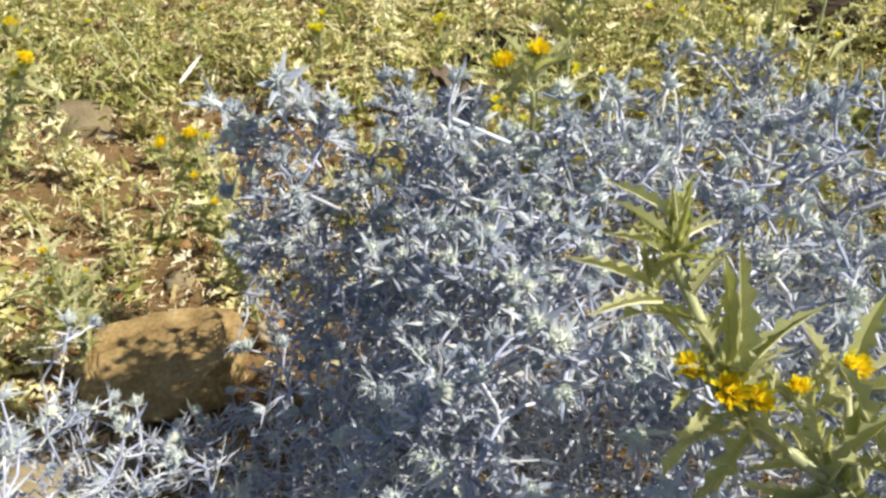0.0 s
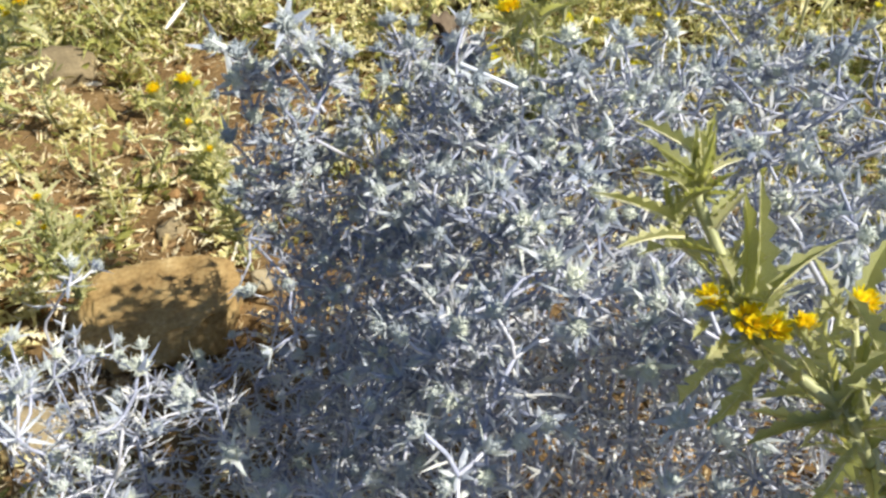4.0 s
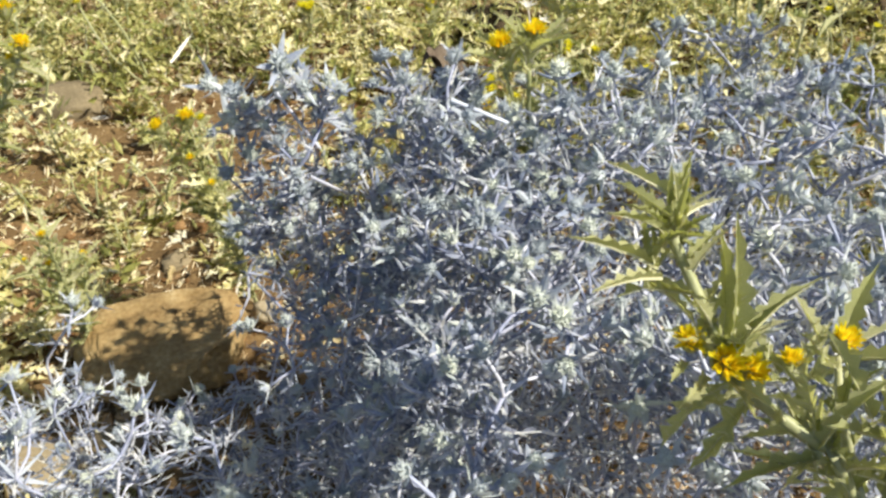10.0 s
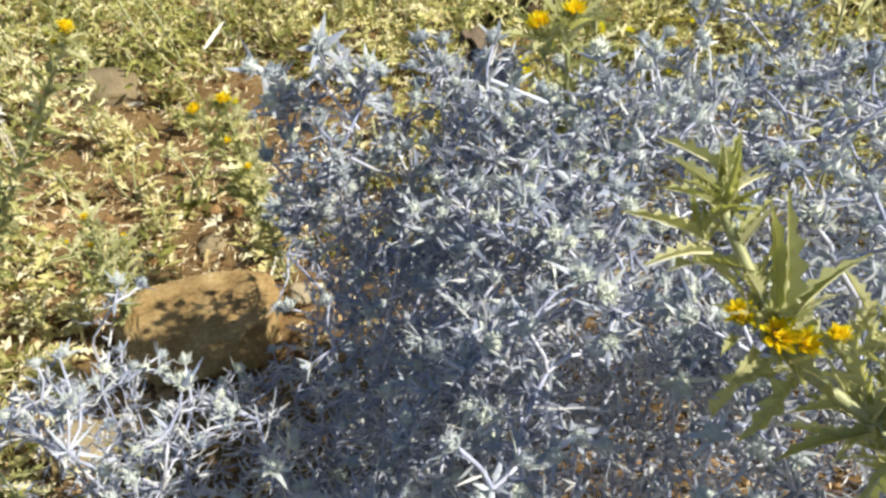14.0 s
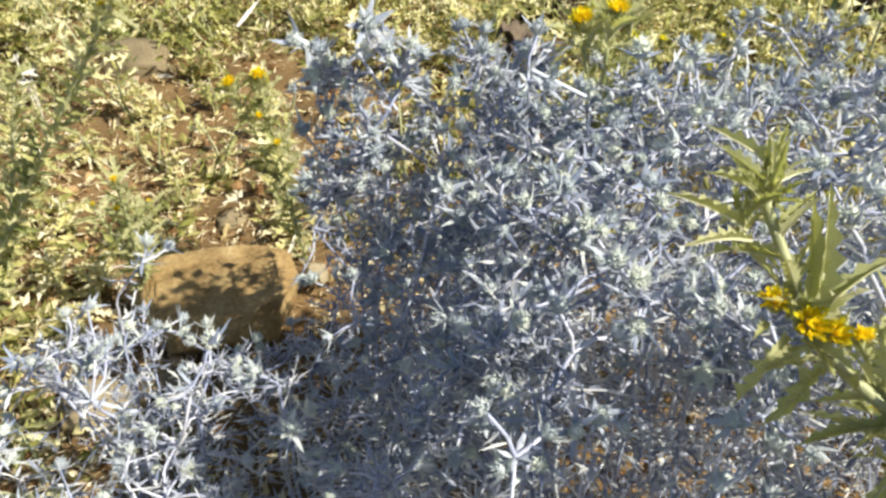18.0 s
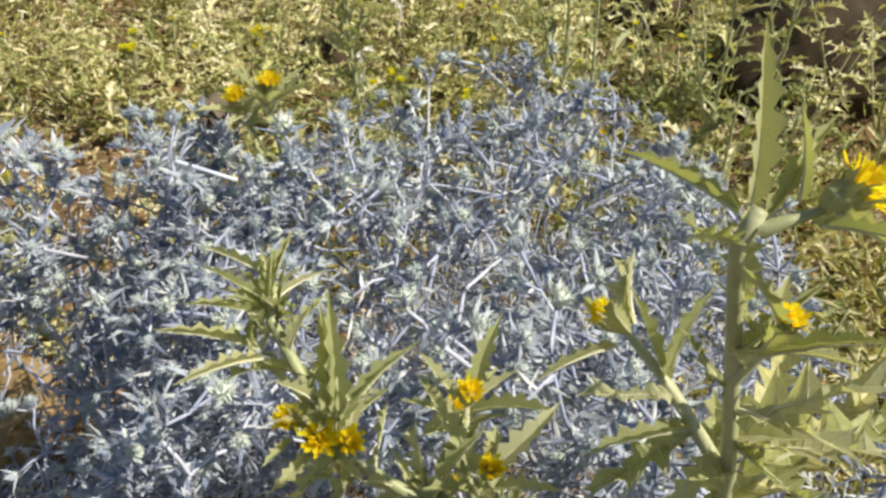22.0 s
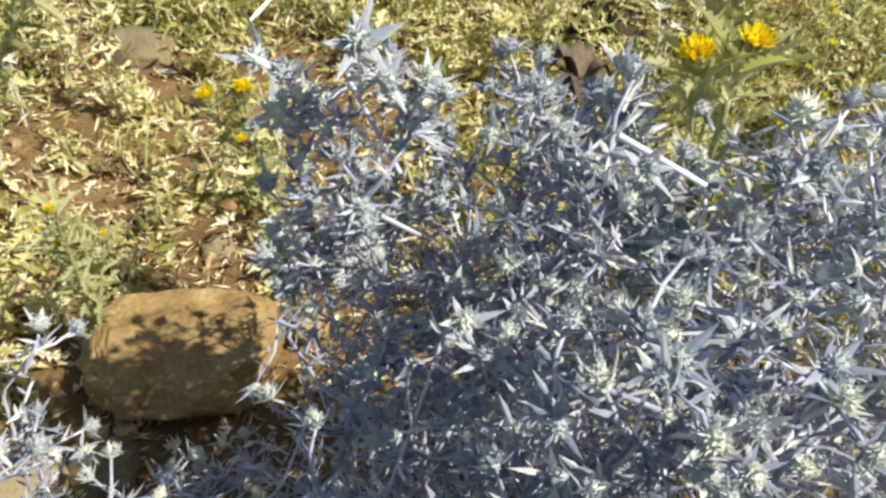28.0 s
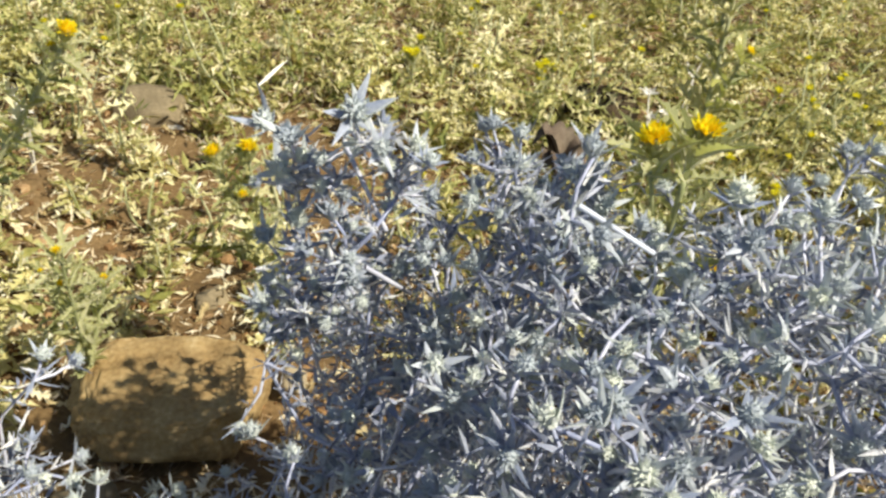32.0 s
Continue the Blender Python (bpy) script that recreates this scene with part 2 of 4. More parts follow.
# ---- mesh tools ----
class Geo:
    """Gathers vertices and faces of one mesh."""

    def __init__(self):
        self.v, self.f = [], []

    def tube(self, pts, radii, sides=5, tip=True):
        pts = [Vector(p) for p in pts]
        start = len(self.v)
        for i, p in enumerate(pts):
            d = (pts[min(i + 1, len(pts) - 1)] - pts[max(i - 1, 0)]).normalized()
            u = d.orthogonal().normalized()
            w = d.cross(u)
            for k in range(sides):
                a = 2 * math.pi * k / sides
                self.v.append(p + radii[i] * (math.cos(a) * u + math.sin(a) * w))
        for i in range(len(pts) - 1):
            for k in range(sides):
                a, b = start + i * sides + k, start + i * sides + (k + 1) % sides
                self.f.append((a, b, b + sides, a + sides))
        if tip:
            self.f.append(tuple(start + (len(pts) - 1) * sides + k for k in range(sides)))

    def spike(self, base, way, length, width, thick=0.35, curl=0.0, up=None):
        """A stiff lance: narrow foot, widest in its lower third, drawn out to a point, with a keel."""
        way = Vector(way).normalized()
        up = Vector(up) if up is not None else Vector((0, 0, 1))
        side = way.cross(up)
        side = side.normalized() if side.length > 1e-4 else way.orthogonal().normalized()
        top = side.cross(way)
        s = len(self.v)
        base = Vector(base)
        for t, w in ((0.0, 0.45), (0.3, 1.0), (0.65, 0.6)):
            c = base + way * length * t + top * curl * length * t * t
            self.v += [c - side * width * w / 2, c - top * width * thick * w, c + side * width * w / 2, c + top * width * thick * 0.4 * w]
        self.v.append(base + way * length + top * curl * length)
        for r in (0, 4):
            for k in range(4):
                self.f.append((s + r + k, s + r + (k + 1) % 4, s + r + 4 + (k + 1) % 4, s + r + 4 + k))
        for k in range(4):
            self.f.append((s + 8 + k, s + 8 + (k + 1) % 4, s + 12))

    def thorn(self, base, way, length, width):
        """A three-sided point."""
        way = Vector(way).normalized()
        u = way.orthogonal().normalized()
        w, s, base = way.cross(u), len(self.v), Vector(base)
        self.v += [base + u * width / 2, base - u * width / 4 + w * width * 0.43, base - u * width / 4 - w * width * 0.43, base + way * length]
        self.f += [(s, s + 1, s + 3), (s + 1, s + 2, s + 3), (s + 2, s, s + 3)]

    def lobe(self, base, way, length, width, rng):
        """A small curved leaf lobe with a keel."""
        way, base = Vector(way).normalized(), Vector(base)
        u = way.orthogonal().normalized()
        a = rng.uniform(0, 6.283)
        w = way.cross(u)
        side, top = u * math.cos(a) + w * math.sin(a), w * math.cos(a) - u * math.sin(a)
        curl, s = rng.uniform(-0.25, 0.45), len(self.v)
        for t, k in ((0.0, 0.6), (0.45, 1.0)):
            c = base + way * length * t + top * curl * length * t * t
            self.v += [c - side * width * k / 2, c - top * width * k * 0.3, c + side * width * k / 2]
        self.v.append(base + way * length + top * curl * length)
        self.f += [(s, s + 1, s + 4, s + 3), (s + 1, s + 2, s + 5, s + 4), (s + 2, s, s + 3, s + 5), (s + 3, s + 4, s + 6), (s + 4, s + 5, s + 6), (s + 5, s + 3, s + 6)]

    def strap(self, base, way, length, width, curl, up):
        """A blunt folded strap, wider towards its toothed end."""
        way, up = Vector(way).normalized(), Vector(up)
        side = way.cross(up)
        side = side.normalized() if side.length > 1e-4 else way.orthogonal().normalized()
        top, s = side.cross(way), len(self.v)
        for t, w in ((0.0, 0.5), (0.55, 1.0), (1.0, 0.9)):
            c = Vector(base) + way * length * t + top * curl * length * t * t
            self.v += [c - side * width * w / 2, c - top * width * 0.22, c + side * width * w / 2]
        self.v.append(self.v[-2] + way * length * 0.12)
        for r in (s, s + 3):
            self.f += [(r, r + 1, r + 4, r + 3), (r + 1, r + 2, r + 5, r + 4)]
        self.f += [(s + 6, s + 7, s + 9), (s + 7, s + 8, s + 9)]

    def blob(self, centre, radii, rng, rough=0.25, rings=4, sides=6):
        """An uneven lump."""
        s = len(self.v)
        c = Vector(centre)
        self.v.append(c - Vector((0, 0, radii[2])))
        for i in range(1, rings):
            a = math.pi * i / rings
            for k in range(sides):
                b = 2 * math.pi * k / sides
                j = 1 + rng.uniform(-rough, rough)
                self.v.append(c + Vector((radii[0] * math.sin(a) * math.cos(b) * j, radii[1] * math.sin(a) * math.sin(b) * j, -radii[2] * math.cos(a) * j)))
        self.v.append(c + Vector((0, 0, radii[2])))
        last = len(self.v) - 1
        for k in range(sides):
            self.f.append((s, s + 1 + (k + 1) % sides, s + 1 + k))
            self.f.append((last, last - sides + k, last - sides + (k + 1) % sides))
        for i in range(rings - 2):
            for k in range(sides):
                a, b = s + 1 + i * sides + k, s + 1 + i * sides + (k + 1) % sides
                self.f.append((a, b, b + sides, a + sides))

    def mesh(self, name, mat, smooth=False, second=None, start=0):
        """second: another material for the faces from number start on."""
        me = bpy.data.meshes.new(name)
        me.from_pydata([tuple(p) for p in self.v], [], self.f)
        me.materials.append(mat)
        if second:
            me.materials.append(second)
            me.polygons.foreach_set("material_index", [int(i >= start) for i in range(len(me.polygons))])
        if smooth:
            me.polygons.foreach_set("use_smooth", [True] * len(me.polygons))
        me.update()
        return me


def part(name, data, parent, m=None, label=""):
    """One mesh object under a thing or a part."""
    ob = new(name, data)
    ob.parent = parent
    if m is not None:
        ob.matrix_basis = m
    if label:
        ob["label"] = label
    return ob


def aim(p, way, size=1.0, spin=0.0):
    """The pose of a piece whose +Z points along way."""
    q = Vector(way).to_track_quat("Z", "Y")
    return Matrix.Translation(p) @ q.to_matrix().to_4x4() @ Matrix.Rotation(spin, 4, "Z") @ Matrix.Scale(size, 4)


def thing(name, place, label, category, group="", kind=""):
    ob = new(name)
    ob.location = place
    ob.empty_display_size = 0.05
    return tagged(ob, label, category, group, kind)


# ---- ground ----
def hill(x, y):
    """Height of the ground."""
    z = 0.022 * noise.noise((x * 1.3, y * 1.3, 0.3)) + 0.012 * noise.noise((x * 5, y * 5, 4.1)) + 0.006 * noise.noise((x * 17, y * 17, 8.7))
    return z - 0.005


def steps(lo, hi, fine, reach):
    inner = list(np.arange(lo, hi + 1e-6, fine))
    out, d = [], fine
    while d < reach:
        d *= 1.5
        out.append(d)
    return [lo - d for d in reversed(out)] + inner + [hi + d for d in out]


def build_ground():
    xs, ys = steps(-3.0, 3.6, 0.035, 400), steps(-0.6, 6.0, 0.035, 400)
    verts = [(x, y, hill(x, y)) for y in ys for x in xs]
    w = len(xs)
    faces = [(j * w + i, j * w + i + 1, (j + 1) * w + i + 1, (j + 1) * w + i) for j in range(len(ys) - 1) for i in range(w - 1)]
    me = bpy.data.meshes.new("ground")
    me.from_pydata(verts, [], faces)
    me.materials.append(M_SOIL)
    me.polygons.foreach_set("use_smooth", [True] * len(faces))
    tagged(new("ground", me), "dry brown crumbly soil of a weedy field", "ground", kind="structure")


build_ground()


# ---- rocks ----
def stone_mesh(name, size, seed, mat, detail=4, rough=0.16, cuts=()):
    bm = bmesh.new()
    bmesh.ops.create_icosphere(bm, subdivisions=detail, radius=1)
    off = Vector((seed * 3.7, seed * 1.3, seed * 2.1))
    for v in bm.verts:
        n = v.co.normalized()
        r = 1 + rough * 1.6 * noise.noise(n * 1.1 + off) + rough * 0.7 * noise.noise(n * 2.6 + off) + rough * 0.25 * noise.noise(n * 7 + off)
        p = n * r
        p = Vector([math.copysign(abs(c) ** 0.78, c) for c in p])
        for k in range(len(cuts)):
            n2 = Vector(cuts[k][:3]).normalized()
            over = p.dot(n2) - cuts[k][3] - 0.05 * noise.noise(n * 3 + off)
            if over > 0:
                p -= n2 * over * 0.88
        p += n * (0.035 * noise.noise(n * 5 + off) + 0.018 * noise.noise(n * 13 + off) + 0.008 * noise.noise(n * 34 + off))
        v.co = (p.x * size[0] / 2, p.y * size[1] / 2, p.z * size[2] / 2)
    me = bpy.data.meshes.new(name)
    bm.to_mesh(me)
    bm.free()
    me.materials.append(mat)
    me.polygons.foreach_set("use_smooth", [True] * len(me.polygons))
    return me


def rock_mesh():
    """A weathered block: level top with a sharp shoulder to +X, rounded end to -X, its front bulging and undercut."""
    bm = bmesh.new()
    bmesh.ops.create_icosphere(bm, subdivisions=6, radius=1)
    planes = ((0.05, -0.16, 1.0, 0.66, 0.95), (1.0, -0.20, -0.22, 0.80, 0.9), (-0.15, -0.85, 0.60, 0.84, 0.85), (-1.0, -0.25, 0.45, 0.78, 0.7), (0.1, -0.70, -0.75, 0.64, 0.85), (0.72, -0.72, 0.1, 0.95, 0.8), (-0.6, -0.7, 0.1, 0.90, 0.7), (-0.80, -0.35, -0.55, 0.66, 0.9))
    for v in bm.verts:
        n = v.co.normalized()
        p = Vector([math.copysign(abs(c) ** 0.72, c) for c in n])
        p *= 1 + 0.09 * noise.noise(n * 1.7 + Vector((3, 1, 7)))
        for cx, cy, cz, d, hard in planes:
            w = Vector((cx, cy, cz)).normalized()
            over = p.dot(w) - d - 0.06 * noise.noise(n * 2.5 + w * 3)
            if over > 0:
                p -= w * over * hard
        p.z *= 1.0 + 0.20 * p.x
        ridge = abs(noise.noise(n * 4.5 + Vector((9, 2, 4))))
        crack = abs(noise.noise(n * 9.0 + Vector((2, 7, 5))))
        p += n * (0.05 * noise.noise(n * 3.2) - 0.10 * max(0.0, 0.12 - ridge) - 0.10 * max(0.0, 0.07 - crack) + 0.028 * noise.noise(n * 9) + 0.014 * noise.noise(n * 22) + 0.007 * noise.noise(n * 55))
        v.co = (p.x * 0.178, p.y * 0.118, p.z * 0.112)
    me = bpy.data.meshes.new("rock")
    bm.to_mesh(me)
    bm.free()
    me.materials.append(M_ROCK)
    me.polygons.foreach_set("use_smooth", [True] * len(me.polygons))
    return me


rock = new("rock", rock_mesh())
rock.matrix_basis = pose(-0.432, 1.195, 0.042, 3, -3, 8)
tagged(rock, "large rounded ochre-brown rock half sunk in soil", "rock")
for name, x, y, z, size, seed, turn, label in (
    ("stone", -1.03, 2.38, 0.02, (0.21, 0.16, 0.15), 5, 20, "pale tan field stone among green weeds"),
    # the dark colour here stands for the stone's shaded side and hollow
    ("stone", 0.36, 2.85, 0.05, (0.26, 0.18, 0.19), 9, 10, "brown stone half hidden by weeds, coloured dark for its shaded side"),
    # next two are added: dark masses in place of shaded soil between the weeds
    ("boulder", 2.10, 2.30, 0.10, (0.95, 0.55, 0.46), 27, 15, "large dark mass added for deep shade among tall weeds"),
    ("stone", 1.72, 3.00, 0.06, (0.42, 0.30, 0.26), 31, 25, "dark stone added for deep shade behind tall weeds"),
    ("stone", 0.83, 3.85, 0.03, (0.20, 0.14, 0.14), 11, 40, "pale grey stone among tall weeds"),
    ("stone", -0.57, 0.94, 0.02, (0.13, 0.10, 0.09), 13, 0, "small pale stone beside the sea holly"),
    ("stone", -0.245, 1.30, 0.05, (0.05, 0.045, 0.05), 17, 0, "small brown stone resting against the rock"),
    ("stone", -0.46, 0.99, 0.015, (0.10, 0.08, 0.07), 23, 30, "small pale stone in front of the rock"),
    ("stone", -0.50, 1.56, -0.004, (0.075, 0.065, 0.05), 21, 60, "flat tan stone on bare soil"),
):
    s = new(name, stone_mesh("stone", size, seed, M_SHADED_STONE if "dark" in label else M_STONE, 4, 0.2, [(0.2, -0.5, 1, 0.7), (0.9, -0.4, 0.3, 0.8), (-0.7, -0.6, 0.4, 0.85)]))
    s.matrix_basis = pose(x, y, z + hill(x, y), 0, 0, turn)
    tagged(s, label, "rock" if name == "boulder" else "stone", "" if name == "boulder" else "field stones")


# ---- sea holly ----
def head_mesh(seed):
    """A prickly dome of tiny florets, pointing along +Z."""
    rng, g = random.Random(seed), Geo()
    g.blob((0, 0, 0.006), (0.0056, 0.0056, 0.0070), rng, 0.15, 5, 7)
    for i in range(64):
        z = 1 - 1.5 * (i + 0.5) / 64
        a = i * 2.39996
        q = math.sqrt(max(0, 1 - z * z))
        d = Vector((q * math.cos(a), q * math.sin(a), z + 0.2)).normalized()
        g.thorn(Vector((d.x * 0.003, d.y * 0.003, 0.006 + d.z * 0.004)), d + Vector((rng.gauss(0, 0.2), rng.gauss(0, 0.2), rng.gauss(0, 0.2))), rng.uniform(0.004, 0.008), 0.0028)
    return g.mesh("flower_head", M_HEAD)


def bracts_mesh(seed, count, reach, width, lift, mat=M_BRACT, wild=0.2):
    """A ring of stiff channelled bracts, no two alike."""
    rng, g = random.Random(seed), Geo()
    for i in range(count):
        a = 2 * math.pi * (i + rng.uniform(-0.3, 0.3)) / count
        d = Vector((math.cos(a), math.sin(a), lift + rng.uniform(-wild, wild * 1.4)))
        g.spike(d * 0.0022, d, reach * rng.uniform(0.5, 1.3), width * rng.uniform(0.65, 1.25), 0.22, rng.uniform(-0.25, 0.45))
    for i in range(count):  # a collar that holds the bracts together
        s, e = 13 * i, 13 * ((i + 1) % count)
        g.f.append((s + 2, s + 1, e + 1, e))
    return g.mesh("bract_ring", mat)


HEADS = [head_mesh(i) for i in range(4)]
RINGS = [bracts_mesh(20 + i, 6 + i % 3, 0.021, 0.0056, 0.40 + 0.16 * (i % 4)) for i in range(8)]
WHORLS = [bracts_mesh(40 + i, 4 + i % 3, 0.026, 0.0044, 0.25 + 0.2 * (i % 3), M_BRACT, 0.45) for i in range(6)]


def bent(a, b, rng, sway=0.04, n=3):
    a, b = Vector(a), Vector(b)
    k = (b - a).length * sway
    mid = Vector((rng.uniform(-k, k), rng.uniform(-k, k), rng.uniform(-k, k)))
    return [a.lerp(b, i / n) + mid * math.sin(math.pi * i / n) for i in range(n + 1)]


def canopy(x, y):
    """Height of the top of the sea holly over the plan: a level crown that falls away towards the rock, and a lower clump before it."""
    bumps = 0.035 * noise.noise((x * 8, y * 8, 2.0))
    crown = 0.730 + bumps - 0.5 * max(0.0, y - 0.98) - 0.8 * max(0.0, x - 0.62)
    flank = 0.515 + 1.45 * x + bumps - 0.5 * max(0.0, y - 0.98)
    if y > 0.76:
        k = min(1.0, (y - 0.76) / 0.08)
        flank = flank * (1 - k) + (0.665 + 0.6 * x + bumps - 7.0 * max(0.0, y - 0.94) - 2.5 * max(0.0, -0.10 - x)) * k
    clump = min(0.545 - 0.2 * ((x + 0.31) / 0.17) ** 2 - 0.2 * ((y - 0.62) / 0.22) ** 2, 0.55 - 4 * max(0.0, x + 0.22)) + bumps
    foot = 0.34 - 0.30 * ((x + 0.11) / 0.14) ** 2 - 0.30 * ((y - 0.72) / 0.20) ** 2
    rear = 0.45 - 0.30 * ((x - 0.10) / 0.20) ** 2 - 0.30 * ((y - 1.0) / 0.12) ** 2
    return max(min(crown, flank), clump, foot, rear, 0.0)


def wild_way(rng, flat=0.55, up=0.35):
    """A direction that spreads widely, a little upwards."""
    return Vector((rng.gauss(0, 1), rng.gauss(0, 1), rng.gauss(up, flat))).normalized()


def leafy_twig(g, rng, p, way, length, lobes, size):
    """A thin twig set with small spiny leaf lobes."""
    tip = p + way * length
    g.tube([p, p.lerp(tip, 0.5) + wild_way(rng) * length * 0.1, tip], [0.0011, 0.0009, 0.0006], 3, False)
    for k in range(lobes):
        q = p.lerp(tip, (k + rng.random()) / lobes)
        d = wild_way(rng) + way * 0.5
        g.lobe(q, d, size * rng.uniform(0.4, 1.15), size * rng.uniform(0.13, 0.23), rng)


def sea_holly(x, y, spread, forks, seed, extra=(), label="silvery blue sea holly with prickly pale heads"):
    """forks: how many forks make the crown."""
    rng = random.Random(seed)
    z0 = hill(x, y)
    plant = thing("sea_holly", (x, y, z0), label, "plant", "sea holly patch")
    nodes = []
    tries = 0
    while len(nodes) < forks and tries < 4000:
        tries += 1
        a, q = rng.uniform(0, 2 * math.pi), math.sqrt(rng.random())
        nx, ny = x + spread * q * math.cos(a), y + spread * q * math.sin(a)
        top = canopy(nx, ny)
        z = top - 0.022 - min(0.20, rng.expovariate(1 / 0.045))
        if top < 0.16 or z < 0.08 or any((n - Vector((nx, ny, z))).length < 0.026 for n in nodes):
            continue
        nodes.append(Vector((nx, ny, z)))
    groups = [[] for _ in nodes]
    for n, group in zip(nodes, groups):
        for k in range(2 + (rng.random() < 0.75)):
            d = wild_way(rng, 0.5, 0.55)
            e = n + d * rng.uniform(0.022, 0.055)
            e.z = min(e.z, canopy(e.x, e.y) + 0.008)
            group.append((e, rng.uniform(0.75, 1.2)))
    for ex, ey, ez, es in extra:
        e = Vector((ex, ey, ez))
        back = Vector((x - ex, y - ey, 0))
        n = e + (back.normalized() * rng.uniform(0.01, 0.03) if back.length > 0.01 else Vector()) + Vector((rng.uniform(-0.012, 0.012), rng.uniform(-0.012, 0.012), -rng.uniform(0.022, 0.04)))
        nodes.append(n)
        groups.append([(e, es * 0.9), (n + wild_way(rng, 0.4, 0.3) * rng.uniform(0.02, 0.035), rng.uniform(0.8, 1.1))])
    base = Vector((x, y, z0))
    g_leaf = Geo()
    mains = 3
    sectors = [[] for _ in range(mains)]
    for n, group in zip(nodes, groups):
        sectors[int((math.atan2(n.y - y, n.x - x) + math.pi) / (2 * math.pi) * mains) % mains].append((n - base, group))
    for sector in sectors:
        if not sector:
            continue
        c = sum((f[0] for f in sector), Vector()) / len(sector)
        knee = Vector((c.x * 0.35, c.y * 0.35, c.z * 0.62))
        g = Geo()
        g.tube(bent((rng.uniform(-0.012, 0.012), rng.uniform(-0.012, 0.012), -0.01), knee, rng, 0.08), [0.0036, 0.0031, 0.0027, 0.0024], 6)
        part("stem", g.mesh("stem", M_STEM, True), plant)
        part("bract_whorl", rng.choice(WHORLS), plant, aim(knee, knee, rng.uniform(0.9, 1.3), rng.uniform(0, 6)))
        joints = [knee]
        for node, group in sorted(sector, key=lambda f: (f[0] - knee).length):
            # each fork springs from the nearest joint below it, as the plant forks again and again
            root = min(joints, key=lambda j: (j - node).length + (0.08 if j.z > node.z - 0.005 else 0))
            joints.append(node)
            b = Geo()
            way = node - root
            off = way.orthogonal().normalized()
            off.rotate(Matrix.Rotation(rng.uniform(0, 6.28), 3, way))
            mid = root.lerp(node, rng.uniform(0.4, 0.6)) + off * way.length * rng.uniform(0.05, 0.18)
            thick = rng.uniform(0.65, 1.0)
            b.tube([root, root.lerp(mid, 0.9), mid.lerp(node, 0.1), node], [0.0024 * thick, 0.0022 * thick, 0.0020 * thick, 0.0018 * thick], 5)
            part("branch", b.mesh("branch", M_STEM, True), plant)
            part("bract_whorl", rng.choice(WHORLS), plant, aim(node, way + wild_way(rng) * way.length * 0.6, rng.uniform(0.65, 1.1), rng.uniform(0, 6)))
            for k in range(6):
                leafy_twig(g_leaf, rng, root.lerp(node, rng.uniform(0.2, 1.0)), wild_way(rng), rng.uniform(0.015, 0.05), 5, 0.020)
            for end, size in group:
                end = end - base
                way = end - node
                pts = bent(node, end, rng, 0.12, 2)
                b = Geo()
                b.tube(pts, [0.0017, 0.0015, 0.0013], 5)
                part("stalk", b.mesh("stalk", M_STEM, True), plant)
                for k in range(3):
                    g_leaf.lobe(pts[0].lerp(pts[2], rng.uniform(0.2, 0.8)), wild_way(rng) + way.normalized() * 0.5, rng.uniform(0.009, 0.024), rng.uniform(0.002, 0.004), rng)
                way = (way.normalized() + Vector((rng.uniform(-0.4, 0.4), rng.uniform(-0.4, 0.4), rng.uniform(0.0, 0.5)))).normalized()
                head = part("flower_head", rng.choice(HEADS), plant, aim(end, way, min(size, 1.7) * 0.9, rng.uniform(0, 6)))
                part("bract_ring", rng.choice(RINGS), head, Matrix.Rotation(rng.uniform(0, 6), 4, "Z"))
    tagged(part("foliage", g_leaf.mesh("foliage", M_DRYLEAF), plant), kind="stuff")
    # older leaves and twigs below the crown
    g_low = Geo()
    for i in range(forks * (15 if x > 0.55 else 11 if x > 0 else 9)):
        a, q = rng.uniform(0, 2 * math.pi), math.sqrt(rng.random())
        nx, ny = x + spread * 1.1 * q * math.cos(a), y + spread * 1.1 * q * math.sin(a)
        top = canopy(nx, ny)
        if top > 0.10:
            p = Vector((nx, ny, z0 + (top - 0.12) * rng.random() ** 0.8)) - base
            leafy_twig(g_low, rng, p, wild_way(rng), rng.uniform(0.025, 0.07), 5, 0.021)
    if g_low.v:
        tagged(part("basal_foliage", g_low.mesh("foliage", M_DRYLEAF), plant), kind="stuff")
    return plant


